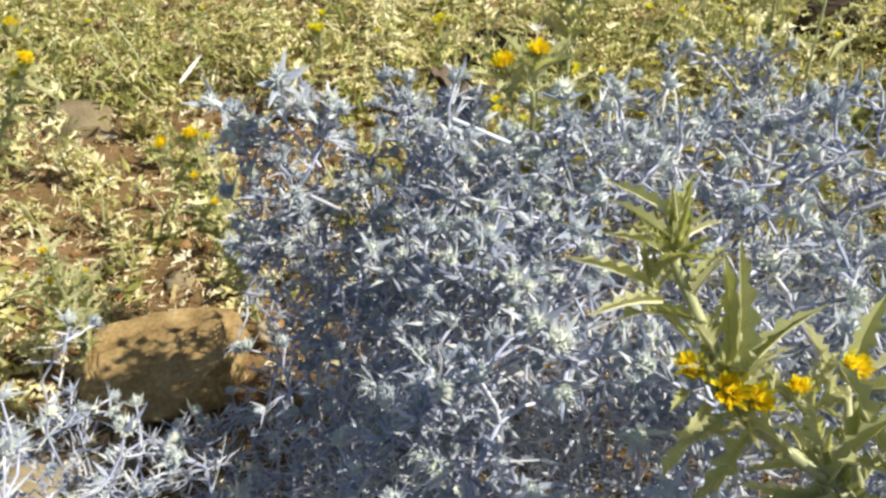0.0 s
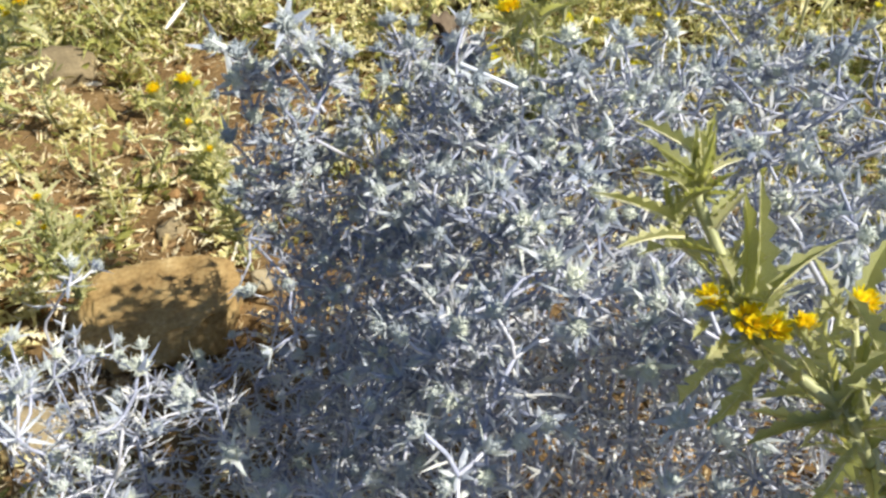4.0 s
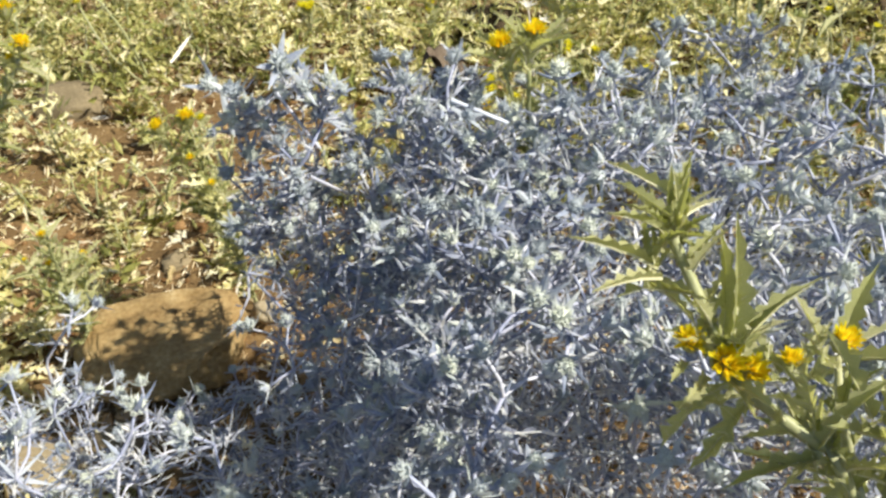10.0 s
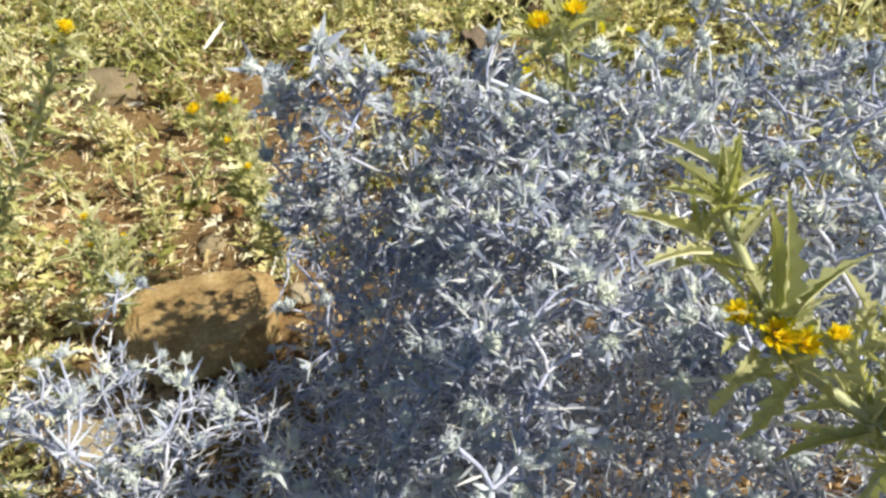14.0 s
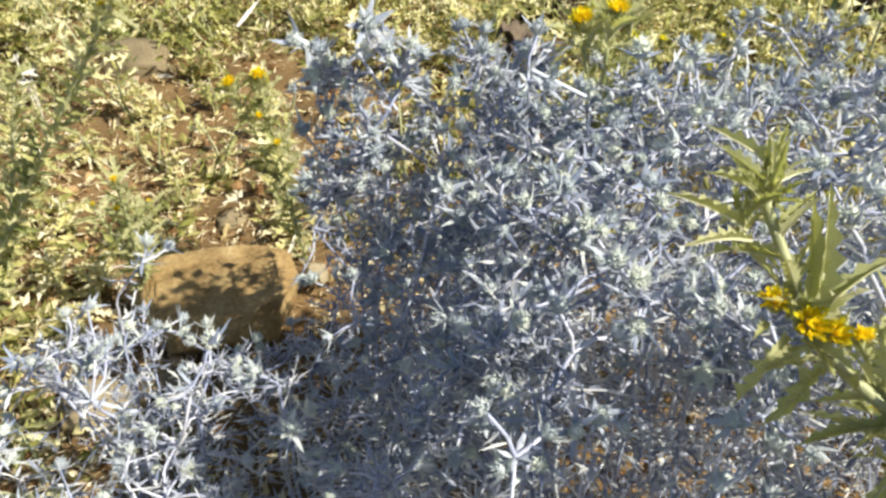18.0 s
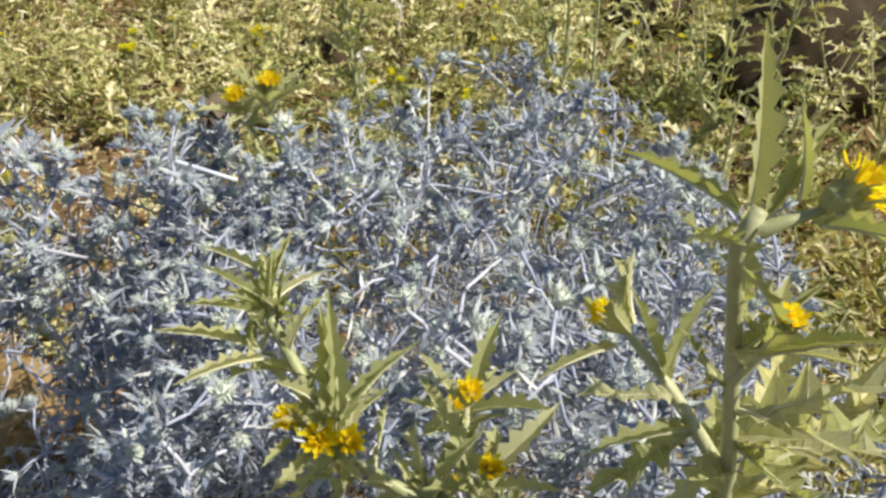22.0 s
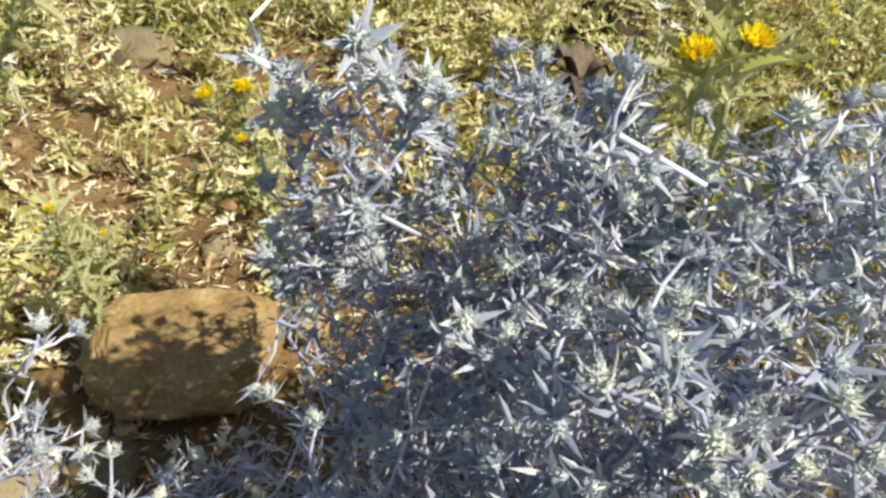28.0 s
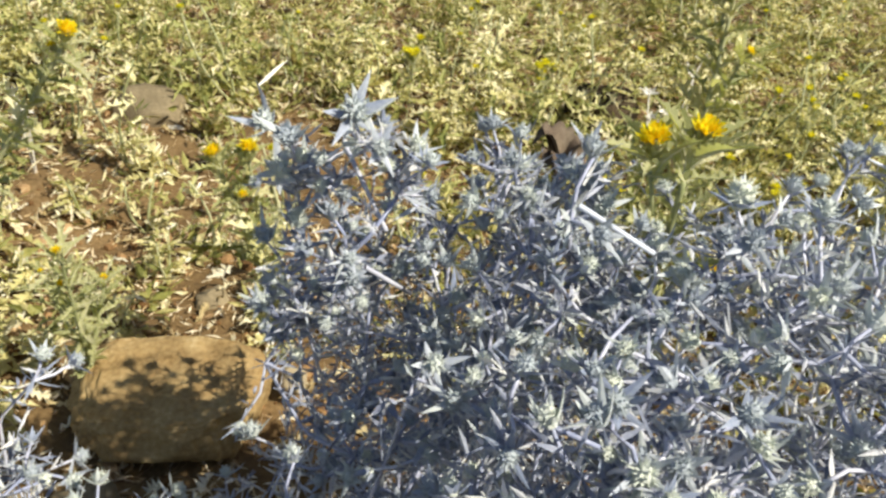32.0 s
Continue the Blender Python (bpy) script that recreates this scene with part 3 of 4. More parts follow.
# heads that stand out: x, y, height, size
MARKED = [
    (0.239, 0.785, 0.776, 1.8), (-0.155, 0.563, 0.576, 1.5), (0.471, 0.724, 0.781, 1.5), (0.643, 1.294, 0.555, 1.2), (0.056, 0.696, 0.672, 1.2),
    (-0.033, 0.852, 0.771, 1.5), (-0.032, 0.816, 0.788, 1.6), (0.291, 0.780, 0.779, 1.4), (0.446, 1.084, 0.712, 1.3), (0.390, 0.670, 0.728, 1.2),
    (0.309, 0.450, 0.817, 1.2), (0.402, 0.448, 0.804, 1.2), (0.584, 0.669, 0.735, 1.2), (0.193, 0.460, 0.761, 1.2), (0.146, 0.460, 0.732, 1.2),
    (0.418, 0.582, 0.749, 1.2), (0.056, 0.985, 0.718, 1.2), (0.010, 0.850, 0.751, 1.2), (-0.085, 0.832, 0.753, 1.6), (0.063, 0.979, 0.724, 1.2),
    (0.140, 0.791, 0.794, 1.2), (0.196, 0.786, 0.731, 1.2), (0.300, 0.816, 0.749, 1.2), (0.111, 0.655, 0.712, 1.2), (0.132, 0.626, 0.703, 1.2),
    (-0.042, 0.701, 0.549, 1.2), (0.153, 0.601, 0.735, 1.2), (-0.116, 0.569, 0.537, 1.2), (-0.077, 0.522, 0.517, 1.2),
    (0.119, 0.479, 0.700, 1.2), (0.097, 0.366, 0.735, 0.9), (0.181, 0.471, 0.765, 1.2), (0.421, 0.890, 0.689, 1.2),
    (-0.116, 0.872, 0.742, 1.6), (0.147, 0.914, 0.747, 1.2), (0.342, 0.494, 0.722, 1.2), (0.307, 0.884, 0.605, 1.2), (-0.320, 0.804, 0.505, 1.2),
    (-0.060, 0.840, 0.735, 1.1), (-0.100, 0.850, 0.715, 1.6), (-0.015, 0.870, 0.735, 1.1), (0.025, 0.830, 0.750, 1.1), (-0.045, 0.815, 0.700, 1.1),
    (-0.090, 0.860, 0.660, 1.6), (-0.125, 0.880, 0.625, 1.6), (-0.060, 0.900, 0.670, 1.1), (-0.110, 0.830, 0.590, 1.1), (0.090, 0.930, 0.740, 1.1),
]
# foot, spread of the crown, number of forks
PATCH = [
    (0.11, 0.85, 0.13, 15), (0.16, 0.74, 0.13, 14), (0.20, 0.96, 0.14, 13), (0.31, 0.77, 0.14, 15),
    (0.43, 0.92, 0.15, 13), (0.49, 0.71, 0.14, 15), (0.60, 0.88, 0.14, 12), (0.42, 1.07, 0.14, 11),
    (0.60, 1.10, 0.15, 11), (0.56, 0.54, 0.13, 13), (0.42, 0.56, 0.13, 13), (0.29, 0.60, 0.13, 14),
    (0.17, 0.60, 0.12, 14), (0.20, 0.47, 0.11, 12), (0.38, 0.43, 0.11, 11), (0.18, 0.33, 0.11, 8),
    (0.52, 0.37, 0.13, 10), (0.05, 0.72, 0.12, 14), (0.05, 0.58, 0.11, 13), (0.00, 0.87, 0.12, 15),
    (0.08, 0.46, 0.10, 10), (0.08, 0.95, 0.10, 9), (-0.30, 0.64, 0.12, 8), (-0.25, 0.51, 0.11, 6),
    (-0.37, 0.50, 0.12, 6), (-0.36, 0.72, 0.11, 6), (-0.15, 0.75, 0.10, 10), (-0.06, 0.62, 0.10, 9), (-0.06, 0.89, 0.08, 5),
    (0.02, 1.01, 0.10, 8), (0.15, 1.05, 0.10, 7), (0.69, 0.62, 0.11, 9), (0.68, 0.45, 0.11, 7), (0.74, 1.02, 0.11, 9), (0.74, 0.83, 0.11, 8),
]
for i, (px, py, pr, pn) in enumerate(PATCH):
    mine = [m for m in MARKED if min(range(len(PATCH)), key=lambda k: math.hypot(PATCH[k][0] - m[0], PATCH[k][1] - m[1])) == i]
    low = canopy(px, py) < 0.57
    sea_holly(px, py, pr, pn, 100 + i, mine, label="low shaded blue-grey sea holly beside the rock" if low else "silvery blue sea holly with prickly pale heads")

sea_holly(-0.05, 1.04, 0.06, 0, 160, [(-0.06, 1.14, 0.42, 1.2), (-0.10, 1.10, 0.45, 1.4), (-0.145, 1.085, 0.45, 1.4), (-0.18, 1.07, 0.42, 1.3), (-0.12, 1.12, 0.38, 1.2), (-0.08, 1.09, 0.40, 1.2), (-0.16, 1.06, 0.36, 1.1)], "thin sea holly sprig leaning over the rock")
sea_holly(0.61, 1.25, 0.10, 3, 161, [(0.494, 1.22, 0.659, 1.3), (0.545, 1.22, 0.657, 1.2), (0.628, 1.22, 0.617, 1.2), (0.649, 1.22, 0.655, 1.4), (0.662, 1.23, 0.610, 1.2), (0.70, 1.22, 0.590, 1.3), (0.615, 1.23, 0.650, 1.2), (0.75, 1.22, 0.545, 1.5), (0.624, 1.21, 0.520, 1.2), (0.66, 1.25, 0.550, 1.2), (0.70, 1.26, 0.535, 1.2), (0.56, 1.24, 0.560, 1.1)], "open sea holly sprig forking above the patch")


# long bare stems that stand out: foot, tip, radius
LONG_STEMS = [
    ((0.136, 0.776, 0.764), (0.190, 0.760, 0.745), 0.0024), ((-0.012, 0.785, 0.680), (0.018, 0.836, 0.625), 0.0021),
    ((-0.052, 0.880, 0.730), (-0.004, 0.825, 0.690), 0.0022), ((0.595, 1.22, 0.581), (0.538, 1.22, 0.643), 0.0022), ((0.595, 1.22, 0.581), (0.626, 1.22, 0.615), 0.0024), ((0.538, 1.22, 0.643), (0.496, 1.22, 0.656), 0.0024), ((0.240, 0.830, 0.665), (0.284, 0.812, 0.645), 0.0022),
    ((0.132, 0.630, 0.700), (0.160, 0.623, 0.697), 0.0018),
]
plants = [o for o in scene.objects if o.name.startswith("sea_holly") and o.parent is None]
for foot, tip, radius in LONG_STEMS:
    near = min(plants, key=lambda o: (o.location.xy - Vector(foot[:2])).length)
    g = Geo()
    g.tube([Vector(foot) - near.location, (Vector(foot) + Vector(tip)) / 2 - near.location, Vector(tip) - near.location], [radius, radius * 0.95, radius * 0.85], 6)
    part("stalk", g.mesh("stalk", M_PALESTEM if radius > 0.0023 else M_STEM, True), near)


# ---- golden thistles ----
def lobed_leaf(seed, lobes=5, droop=0.25, mat=M_LEAF, rib=True):
    """A spiny, unevenly lobed leaf, one unit long, from the origin along +Z, its face to +Y."""
    rng, v, f = random.Random(seed), [], []
    n = lobes * 2 + 1
    for i in range(n + 1):
        t = i / n
        w = 0.022 + 0.030 * math.sin(math.pi * min(1, t * 1.1))
        out = i % 2 and i < n
        bow = -droop * t * t + 0.03 * math.sin(7 * t + seed)
        v.append(Vector((0.04 * math.sin(4 * t + seed), bow, t)))
        if i == n:
            w = 0.006
        for s in (-1, 1):
            q = w * rng.uniform(0.7, 1.4) if not out else (0.07 + 0.10 * math.sin(math.pi * t ** 0.8)) * rng.uniform(0.45, 1.35)
            lift = 0.5 * q + (rng.uniform(-0.09, 0.12) if out else 0)
            v.append(v[3 * i] + Vector((s * q, lift, rng.uniform(-0.03, 0.15) if out else rng.uniform(-0.02, 0.02))))
    for i in range(n):
        a, b = 3 * i, 3 * i + 3
        f += [(a, b, b + 1, a + 1), (a, a + 2, b + 2, b)]
    g = Geo()
    g.v, g.f = v, f
    start = len(f)
    if rib:
        g.tube([(0.03 * math.sin(4 * t + seed), -droop * t * t + 0.02 * math.sin(7 * t + seed) - 0.006, t) for t in (0, 0.25, 0.5, 0.75, 0.95)], [0.020, 0.016, 0.012, 0.008, 0.003], 4)
        for i in range(1, n, 2):
            for k in (1, 2):
                tip = v[3 * i + k]
                g.thorn(tip - (tip - v[3 * i]) * 0.25, tip - v[3 * i] + Vector((0, 0.03, 0.05)), 0.085, 0.016)
                g.thorn(v[3 * i], tip - v[3 * i], (tip - v[3 * i]).length * 0.8, 0.014)
    return g.mesh("leaf", mat, False, M_RIB if rib else None, start)


def lance_leaf(seed):
    """A stiff channelled bract leaf with spiny margins, one unit long, along +Z."""
    rng, v, f = random.Random(seed), [], []
    n = 12
    twist = rng.uniform(-0.5, 0.5)
    for i in range(n + 1):
        t = i / n
        w = 0.098 * math.sin(math.pi * (0.18 + 0.82 * t)) ** 0.9 * (1 - 0.3 * t) if i < n else 0.004
        jag = rng.uniform(1.4, 1.9) if i % 2 and i < n - 1 else rng.uniform(0.7, 0.95)
        c = Vector((0.02 * math.sin(5 * t + seed), -0.20 * t * t, t))
        r = Matrix.Rotation(twist * t, 3, "Z")
        v += [c, c + r @ Vector((-w * jag, 0.75 * w * jag, 0.03 * jag)), c + r @ Vector((w * jag, 0.75 * w * jag, 0.03 * jag))]
    for i in range(n):
        a, b = 3 * i, 3 * i + 3
        f += [(a, b, b + 1, a + 1), (a, a + 2, b + 2, b)]
    g = Geo()
    g.v, g.f = v, f
    start = len(f)
    g.tube([(0.02 * math.sin(5 * t + seed), -0.20 * t * t - 0.008, t) for t in (0, 0.3, 0.6, 0.95)], [0.024, 0.019, 0.012, 0.003], 4)
    for i in range(1, n - 1, 2):
        for k in (1, 2):
            tip = v[3 * i + k]
            g.thorn(tip - (tip - v[3 * i]) * 0.2, tip - v[3 * i] + Vector((0, 0.02, 0.06)), 0.075, 0.016)
    return g.mesh("bract_leaf", M_LEAF, False, M_RIB, start)


def cup_mesh(seed):
    """The green scaly cup under a thistle flower."""
    rng, g = random.Random(seed), Geo()
    g.blob((0, 0, 0.009), (0.0085, 0.0085, 0.010), rng, 0.08, 5, 8)
    for i in range(14):
        a = i * 2.39996
        g.spike((0.007 * math.cos(a), 0.007 * math.sin(a), 0.006 + 0.0006 * i), (math.cos(a) * 0.5, math.sin(a) * 0.5, 1), 0.011, 0.005, 0.2)
    return g.mesh("flower_head", M_LEAF)


def floret_mesh(seed, mat=M_YELLOW):
    """A shaggy dome of strap-like yellow florets."""
    rng, g = random.Random(seed), Geo()
    for i in range(84):
        z = 1 - 0.75 * (i + 0.5) / 84
        a = i * 2.39996 + rng.uniform(-0.3, 0.3)
        q = math.sqrt(max(0, 1 - z * z))
        d = Vector((q * math.cos(a), q * math.sin(a), z + 0.6)).normalized()
        g.strap(Vector((d.x * 0.006, d.y * 0.006, 0.013 + 0.002 * z)), d, rng.uniform(0.007, 0.0135), rng.uniform(0.0022, 0.0036), rng.uniform(-0.4, 0.3), Vector((0, 0, 1)) - d * 0.5)
    return g.mesh("floret_tuft", mat)


LEAVES = [lobed_leaf(i, 5 + i % 3, 0.05 + 0.10 * (i % 5)) for i in range(8)]
PALE = [lobed_leaf(50 + i, 4 + i % 3, 0.1 + 0.13 * (i % 5), M_PALELEAF) for i in range(8)]
FAR_LEAVES = [lobed_leaf(50 + i, 4 + i % 3, 0.1 + 0.15 * i, M_PALELEAF, False) for i in range(5)]
LANCES = [lance_leaf(10 + i) for i in range(5)]
CUPS = [cup_mesh(i) for i in range(2)]
FLORETS = [floret_mesh(30 + i) for i in range(3)]
LEMONS = [floret_mesh(35 + i, M_LEMON) for i in range(3)]


def leaf_at(name, meshes, parent, p, way, size, rng, roll=0.0, face=None):
    """A leaf from p along way, its hollow side turned up."""
    way = Vector(way).normalized()
    up = Vector(face) if face else Vector((0, 0, 1))
    x = up.cross(way)
    x = x.normalized() if x.length > 1e-3 else way.orthogonal().normalized()
    yv = way.cross(x).normalized()
    m = Matrix((x, yv, way)).transposed().to_4x4()
    return part(name, rng.choice(meshes), parent, Matrix.Translation(p) @ m @ Matrix.Rotation(roll, 4, "Z") @ Matrix.Scale(size, 4))


def thistle_flower(parent, p, way, size, rng, bracts=5, reach=0.04, tufts=None):
    head = part("flower_head", rng.choice(CUPS), parent, aim(p, way, size, rng.uniform(0, 6)))
    part("floret_tuft", rng.choice(tufts or FLORETS), head, None, "shaggy lemon yellow florets" if tufts else "shaggy bright yellow florets")
    way = Vector(way).normalized()
    u = way.orthogonal().normalized()
    for i in range(bracts):
        side = Matrix.Rotation(2 * math.pi * (i + rng.uniform(-0.2, 0.2)) / bracts, 3, way) @ u
        leaf_at("bract_leaf", LANCES, parent, Vector(p) - way * 0.004 + side * 0.006, way * rng.uniform(0.7, 1.4) + side, reach * rng.uniform(0.75, 1.2), rng, 0, -side + way * 0.2)


def thistle(x, y, label, stems, flowers, leaf_size, seed, group="golden thistles", step=0.05, low=0.25, lobed=0.9, leaves=(), blades=None, slim=0.62, tufts=None):
    """stems: lists of (points, foot radius); flowers: (place, way, size, bracts, reach). All in the world's metres."""
    rng = random.Random(seed)
    base = Vector((x, y, hill(x, y)))
    plant = thing("golden_thistle", base, label, "thistle", group)
    for pts, r in stems:
        pts = [Vector(p) - base for p in pts]
        fine = []
        for a, b in zip(pts, pts[1:]):
            n = max(1, int((b - a).length / min(0.012, step)))
            fine += [a.lerp(b, i / n) for i in range(n)]
        fine.append(pts[-1])
        g = Geo()
        n = len(fine) - 1
        g.tube(fine, [r * (1 - 0.55 * i / max(1, n)) for i in range(n + 1)], 7)
        turn = 0.0
        along = 0.0
        stem = part("stem", g.mesh("stem", M_TSTEM, True), plant)
        for a, b in zip(fine, fine[1:]):
            along += (b - a).length
            if along > step and b.z > low:
                along = 0.0
                turn += 2.4 + rng.uniform(-0.4, 0.4)
                d = (b - a).normalized()
                side = Matrix.Rotation(turn, 3, d) @ d.orthogonal().normalized()
                leaf_at("leaf", (blades or LEAVES) if rng.random() < lobed else LANCES, plant, b, side + d * rng.uniform(0.5, 1.3), leaf_size * rng.uniform(0.7, 1.2), rng, rng.uniform(-0.3, 0.3), d)
    for foot, tip, lobe in leaves:
        a, b = Vector(foot) - base, Vector(tip) - base
        leaf_at("leaf", (LANCES, LEAVES, PALE)[lobe], plant, a, b - a, (b - a).length * 1.05, rng, rng.uniform(-0.4, 0.4)).scale.x *= 1.0 if lobe else slim
    for place, way, size, bracts, reach in flowers:
        thistle_flower(plant, Vector(place) - base, way, size, rng, bracts, reach, tufts)
    return plant


def tuft(centre, count, reach, seed):
    """Small leaves crowding round a shoot: foot, tip, lobed."""
    rng, out = random.Random(seed), []
    for i in range(count):
        d = Vector((rng.gauss(0, 0.7), rng.gauss(0, 0.7), rng.gauss(0.5, 0.5))).normalized()
        foot = Vector(centre) + Vector((rng.uniform(-0.006, 0.006), rng.uniform(-0.006, 0.006), rng.uniform(-0.012, 0.006)))
        out.append((tuple(foot), tuple(foot + d * reach * rng.uniform(0.5, 1.1)), 0))
    return out


thistle(
    0.42, 0.31, "tall pale green golden thistle leaning over sea holly",
    [
        ([(0.42, 0.31, 0.0), (0.40, 0.31, 0.35), (0.36, 0.325, 0.68), (0.31, 0.335, 0.775), (0.262, 0.360, 0.805), (0.250, 0.382, 0.832), (0.236, 0.405, 0.86), (0.240, 0.418, 0.874)], 0.0065),
        ([(0.355, 0.325, 0.69), (0.345, 0.38, 0.715), (0.336, 0.43, 0.735)], 0.004),
        ([(0.33, 0.33, 0.74), (0.325, 0.365, 0.775), (0.333, 0.393, 0.787)], 0.004),
        ([(0.35, 0.325, 0.70), (0.335, 0.335, 0.785)], 0.004),
    ],
    [
        ((0.252, 0.362, 0.816), (0.1, -0.6, 0.8), 0.70, 4, 0.03), ((0.241, 0.371, 0.819), (-0.2, -0.3, 0.9), 0.55, 2, 0.026), ((0.263, 0.360, 0.812), (0.4, -0.5, 0.8), 0.58, 2, 0.026),
        ((0.334, 0.431, 0.735), (0, 0.2, 1), 0.62, 4, 0.045), ((0.333, 0.397, 0.788), (0.2, -0.2, 1), 0.62, 4, 0.045), ((0.331, 0.339, 0.795), (0.2, -0.2, 1), 0.55, 4, 0.045),
        ((0.322, 0.372, 0.745), (-0.4, 0, 0.8), 0.4, 3, 0.03),
    ],
    0.036, 301, step=0.009, low=0.5, lobed=0.45, slim=0.7,
    leaves=[
        ((0.236, 0.41, 0.866), (0.248, 0.44, 0.892), 0), ((0.236, 0.41, 0.866), (0.215, 0.419, 0.878), 0), ((0.240, 0.415, 0.87), (0.252, 0.416, 0.885), 0),
        ((0.228, 0.398, 0.849), (0.190, 0.401, 0.876), 0), ((0.230, 0.395, 0.845), (0.194, 0.380, 0.861), 0), ((0.240, 0.395, 0.85), (0.262, 0.414, 0.868), 0),
        ((0.262, 0.372, 0.818), (0.268, 0.396, 0.874), 0), ((0.262, 0.372, 0.815), (0.298, 0.389, 0.850), 0), ((0.258, 0.37, 0.815), (0.262, 0.40, 0.866), 0),
        ((0.262, 0.36, 0.805), (0.222, 0.354, 0.784), 1), ((0.270, 0.355, 0.80), (0.238, 0.338, 0.772), 1), ((0.302, 0.335, 0.777), (0.257, 0.332, 0.770), 0),
        ((0.306, 0.337, 0.779), (0.322, 0.366, 0.812), 0), ((0.300, 0.338, 0.779), (0.322, 0.345, 0.825), 0), ((0.236, 0.408, 0.862), (0.222, 0.404, 0.884), 0),
        ((0.315, 0.333, 0.765), (0.29, 0.31, 0.735), 1), ((0.33, 0.33, 0.74), (0.375, 0.32, 0.735), 1),
    ] + tuft((0.237, 0.409, 0.866), 20, 0.032, 5) + tuft((0.230, 0.398, 0.848), 8, 0.034, 8) + tuft((0.258, 0.372, 0.816), 9, 0.036, 6) + tuft((0.305, 0.337, 0.778), 6, 0.04, 7),
)
thistle(
    0.43, 0.27, "tall golden thistle with stout pale stem and buds",
    [
        ([(0.44, 0.27, 0.0), (0.435, 0.28, 0.5), (0.423, 0.284, 0.84), (0.402, 0.285, 0.962), (0.407, 0.285, 0.975)], 0.0065),
        ([(0.424, 0.284, 0.835), (0.412, 0.299, 0.856), (0.404, 0.313, 0.871), (0.390, 0.335, 0.887)], 0.004),
        ([(0.412, 0.283, 0.90), (0.421, 0.276, 0.928)], 0.003),
        ([(0.407, 0.283, 0.968), (0.425, 0.277, 0.978)], 0.0030),
    ],
    [
        ((0.390, 0.336, 0.884), (-0.6, 0.5, 0.5), 0.58, 4, 0.034), ((0.420, 0.277, 0.926), (0.3, -0.1, 0.9), 0.5, 4, 0.03),
        ((0.424, 0.278, 0.977), (0.9, -0.05, 0.6), 0.75, 3, 0.028),
    ],
    0.045, 302, step=0.018, low=0.45, lobed=0.6, slim=0.62,
    leaves=[
        ((0.405, 0.288, 0.975), (0.418, 0.312, 1.025), 0), ((0.402, 0.288, 0.973), (0.377, 0.317, 0.990), 0), ((0.402, 0.281, 0.965), (0.387, 0.291, 0.966), 0),
        ((0.41, 0.285, 0.972), (0.436, 0.30, 1.00), 0), ((0.403, 0.312, 0.871), (0.398, 0.335, 0.905), 0), ((0.405, 0.31, 0.868), (0.368, 0.318, 0.868), 1),
        ((0.414, 0.297, 0.856), (0.368, 0.303, 0.826), 1), ((0.416, 0.292, 0.85), (0.385, 0.275, 0.815), 1), ((0.416, 0.282, 0.885), (0.435, 0.252, 0.905), 1),
        ((0.416, 0.282, 0.88), (0.445, 0.258, 0.93), 1), ((0.42, 0.282, 0.86), (0.46, 0.262, 0.885), 1), ((0.42, 0.282, 0.86), (0.435, 0.245, 0.875), 1),
        ((0.411, 0.283, 0.91), (0.436, 0.258, 0.945), 0), ((0.411, 0.284, 0.905), (0.44, 0.29, 0.94), 0), ((0.42, 0.284, 0.85), (0.455, 0.31, 0.86), 1),
        ((0.428, 0.285, 0.80), (0.475, 0.31, 0.845), 2), ((0.43, 0.283, 0.82), (0.49, 0.30, 0.87), 2),
        ((0.43, 0.283, 0.77), (0.47, 0.34, 0.77), 2), ((0.425, 0.283, 0.88), (0.46, 0.315, 0.905), 2), ((0.43, 0.28, 0.84), (0.50, 0.29, 0.875), 2),
    ],
)
thistle(
    0.25, 1.02, "golden thistle rising behind the sea holly patch",
    [([(0.25, 1.02, 0.0), (0.24, 0.95, 0.45), (0.225, 0.89, 0.74)], 0.006), ([(0.235, 0.93, 0.6), (0.21, 0.90, 0.70), (0.198, 0.89, 0.745)], 0.004), ([(0.24, 0.95, 0.45), (0.27, 0.93, 0.62)], 0.004)],
    [((0.226, 0.878, 0.775), (0.1, -0.1, 1), 1.0, 6, 0.05), ((0.197, 0.880, 0.764), (-0.3, -0.2, 0.9), 1.0, 5, 0.045), ((0.19, 0.95, 0.66), (-0.5, 0, 0.8), 0.7, 3, 0.03), ((0.275, 0.93, 0.63), (0.4, 0, 0.8), 0.7, 3, 0.03)],
    0.055, 303, step=0.02, low=0.3,
    leaves=[((0.24, 0.90, 0.63), (0.258, 0.848, 0.715), 0), ((0.24, 0.90, 0.63), (0.245, 0.845, 0.69), 0), ((0.226, 0.885, 0.755), (0.255, 0.885, 0.80), 0), ((0.222, 0.885, 0.755), (0.205, 0.875, 0.795), 0), ((0.222, 0.885, 0.75), (0.215, 0.86, 0.79), 0), ((0.226, 0.89, 0.74), (0.265, 0.90, 0.755), 1), ((0.222, 0.89, 0.74), (0.18, 0.885, 0.75), 1)],
)
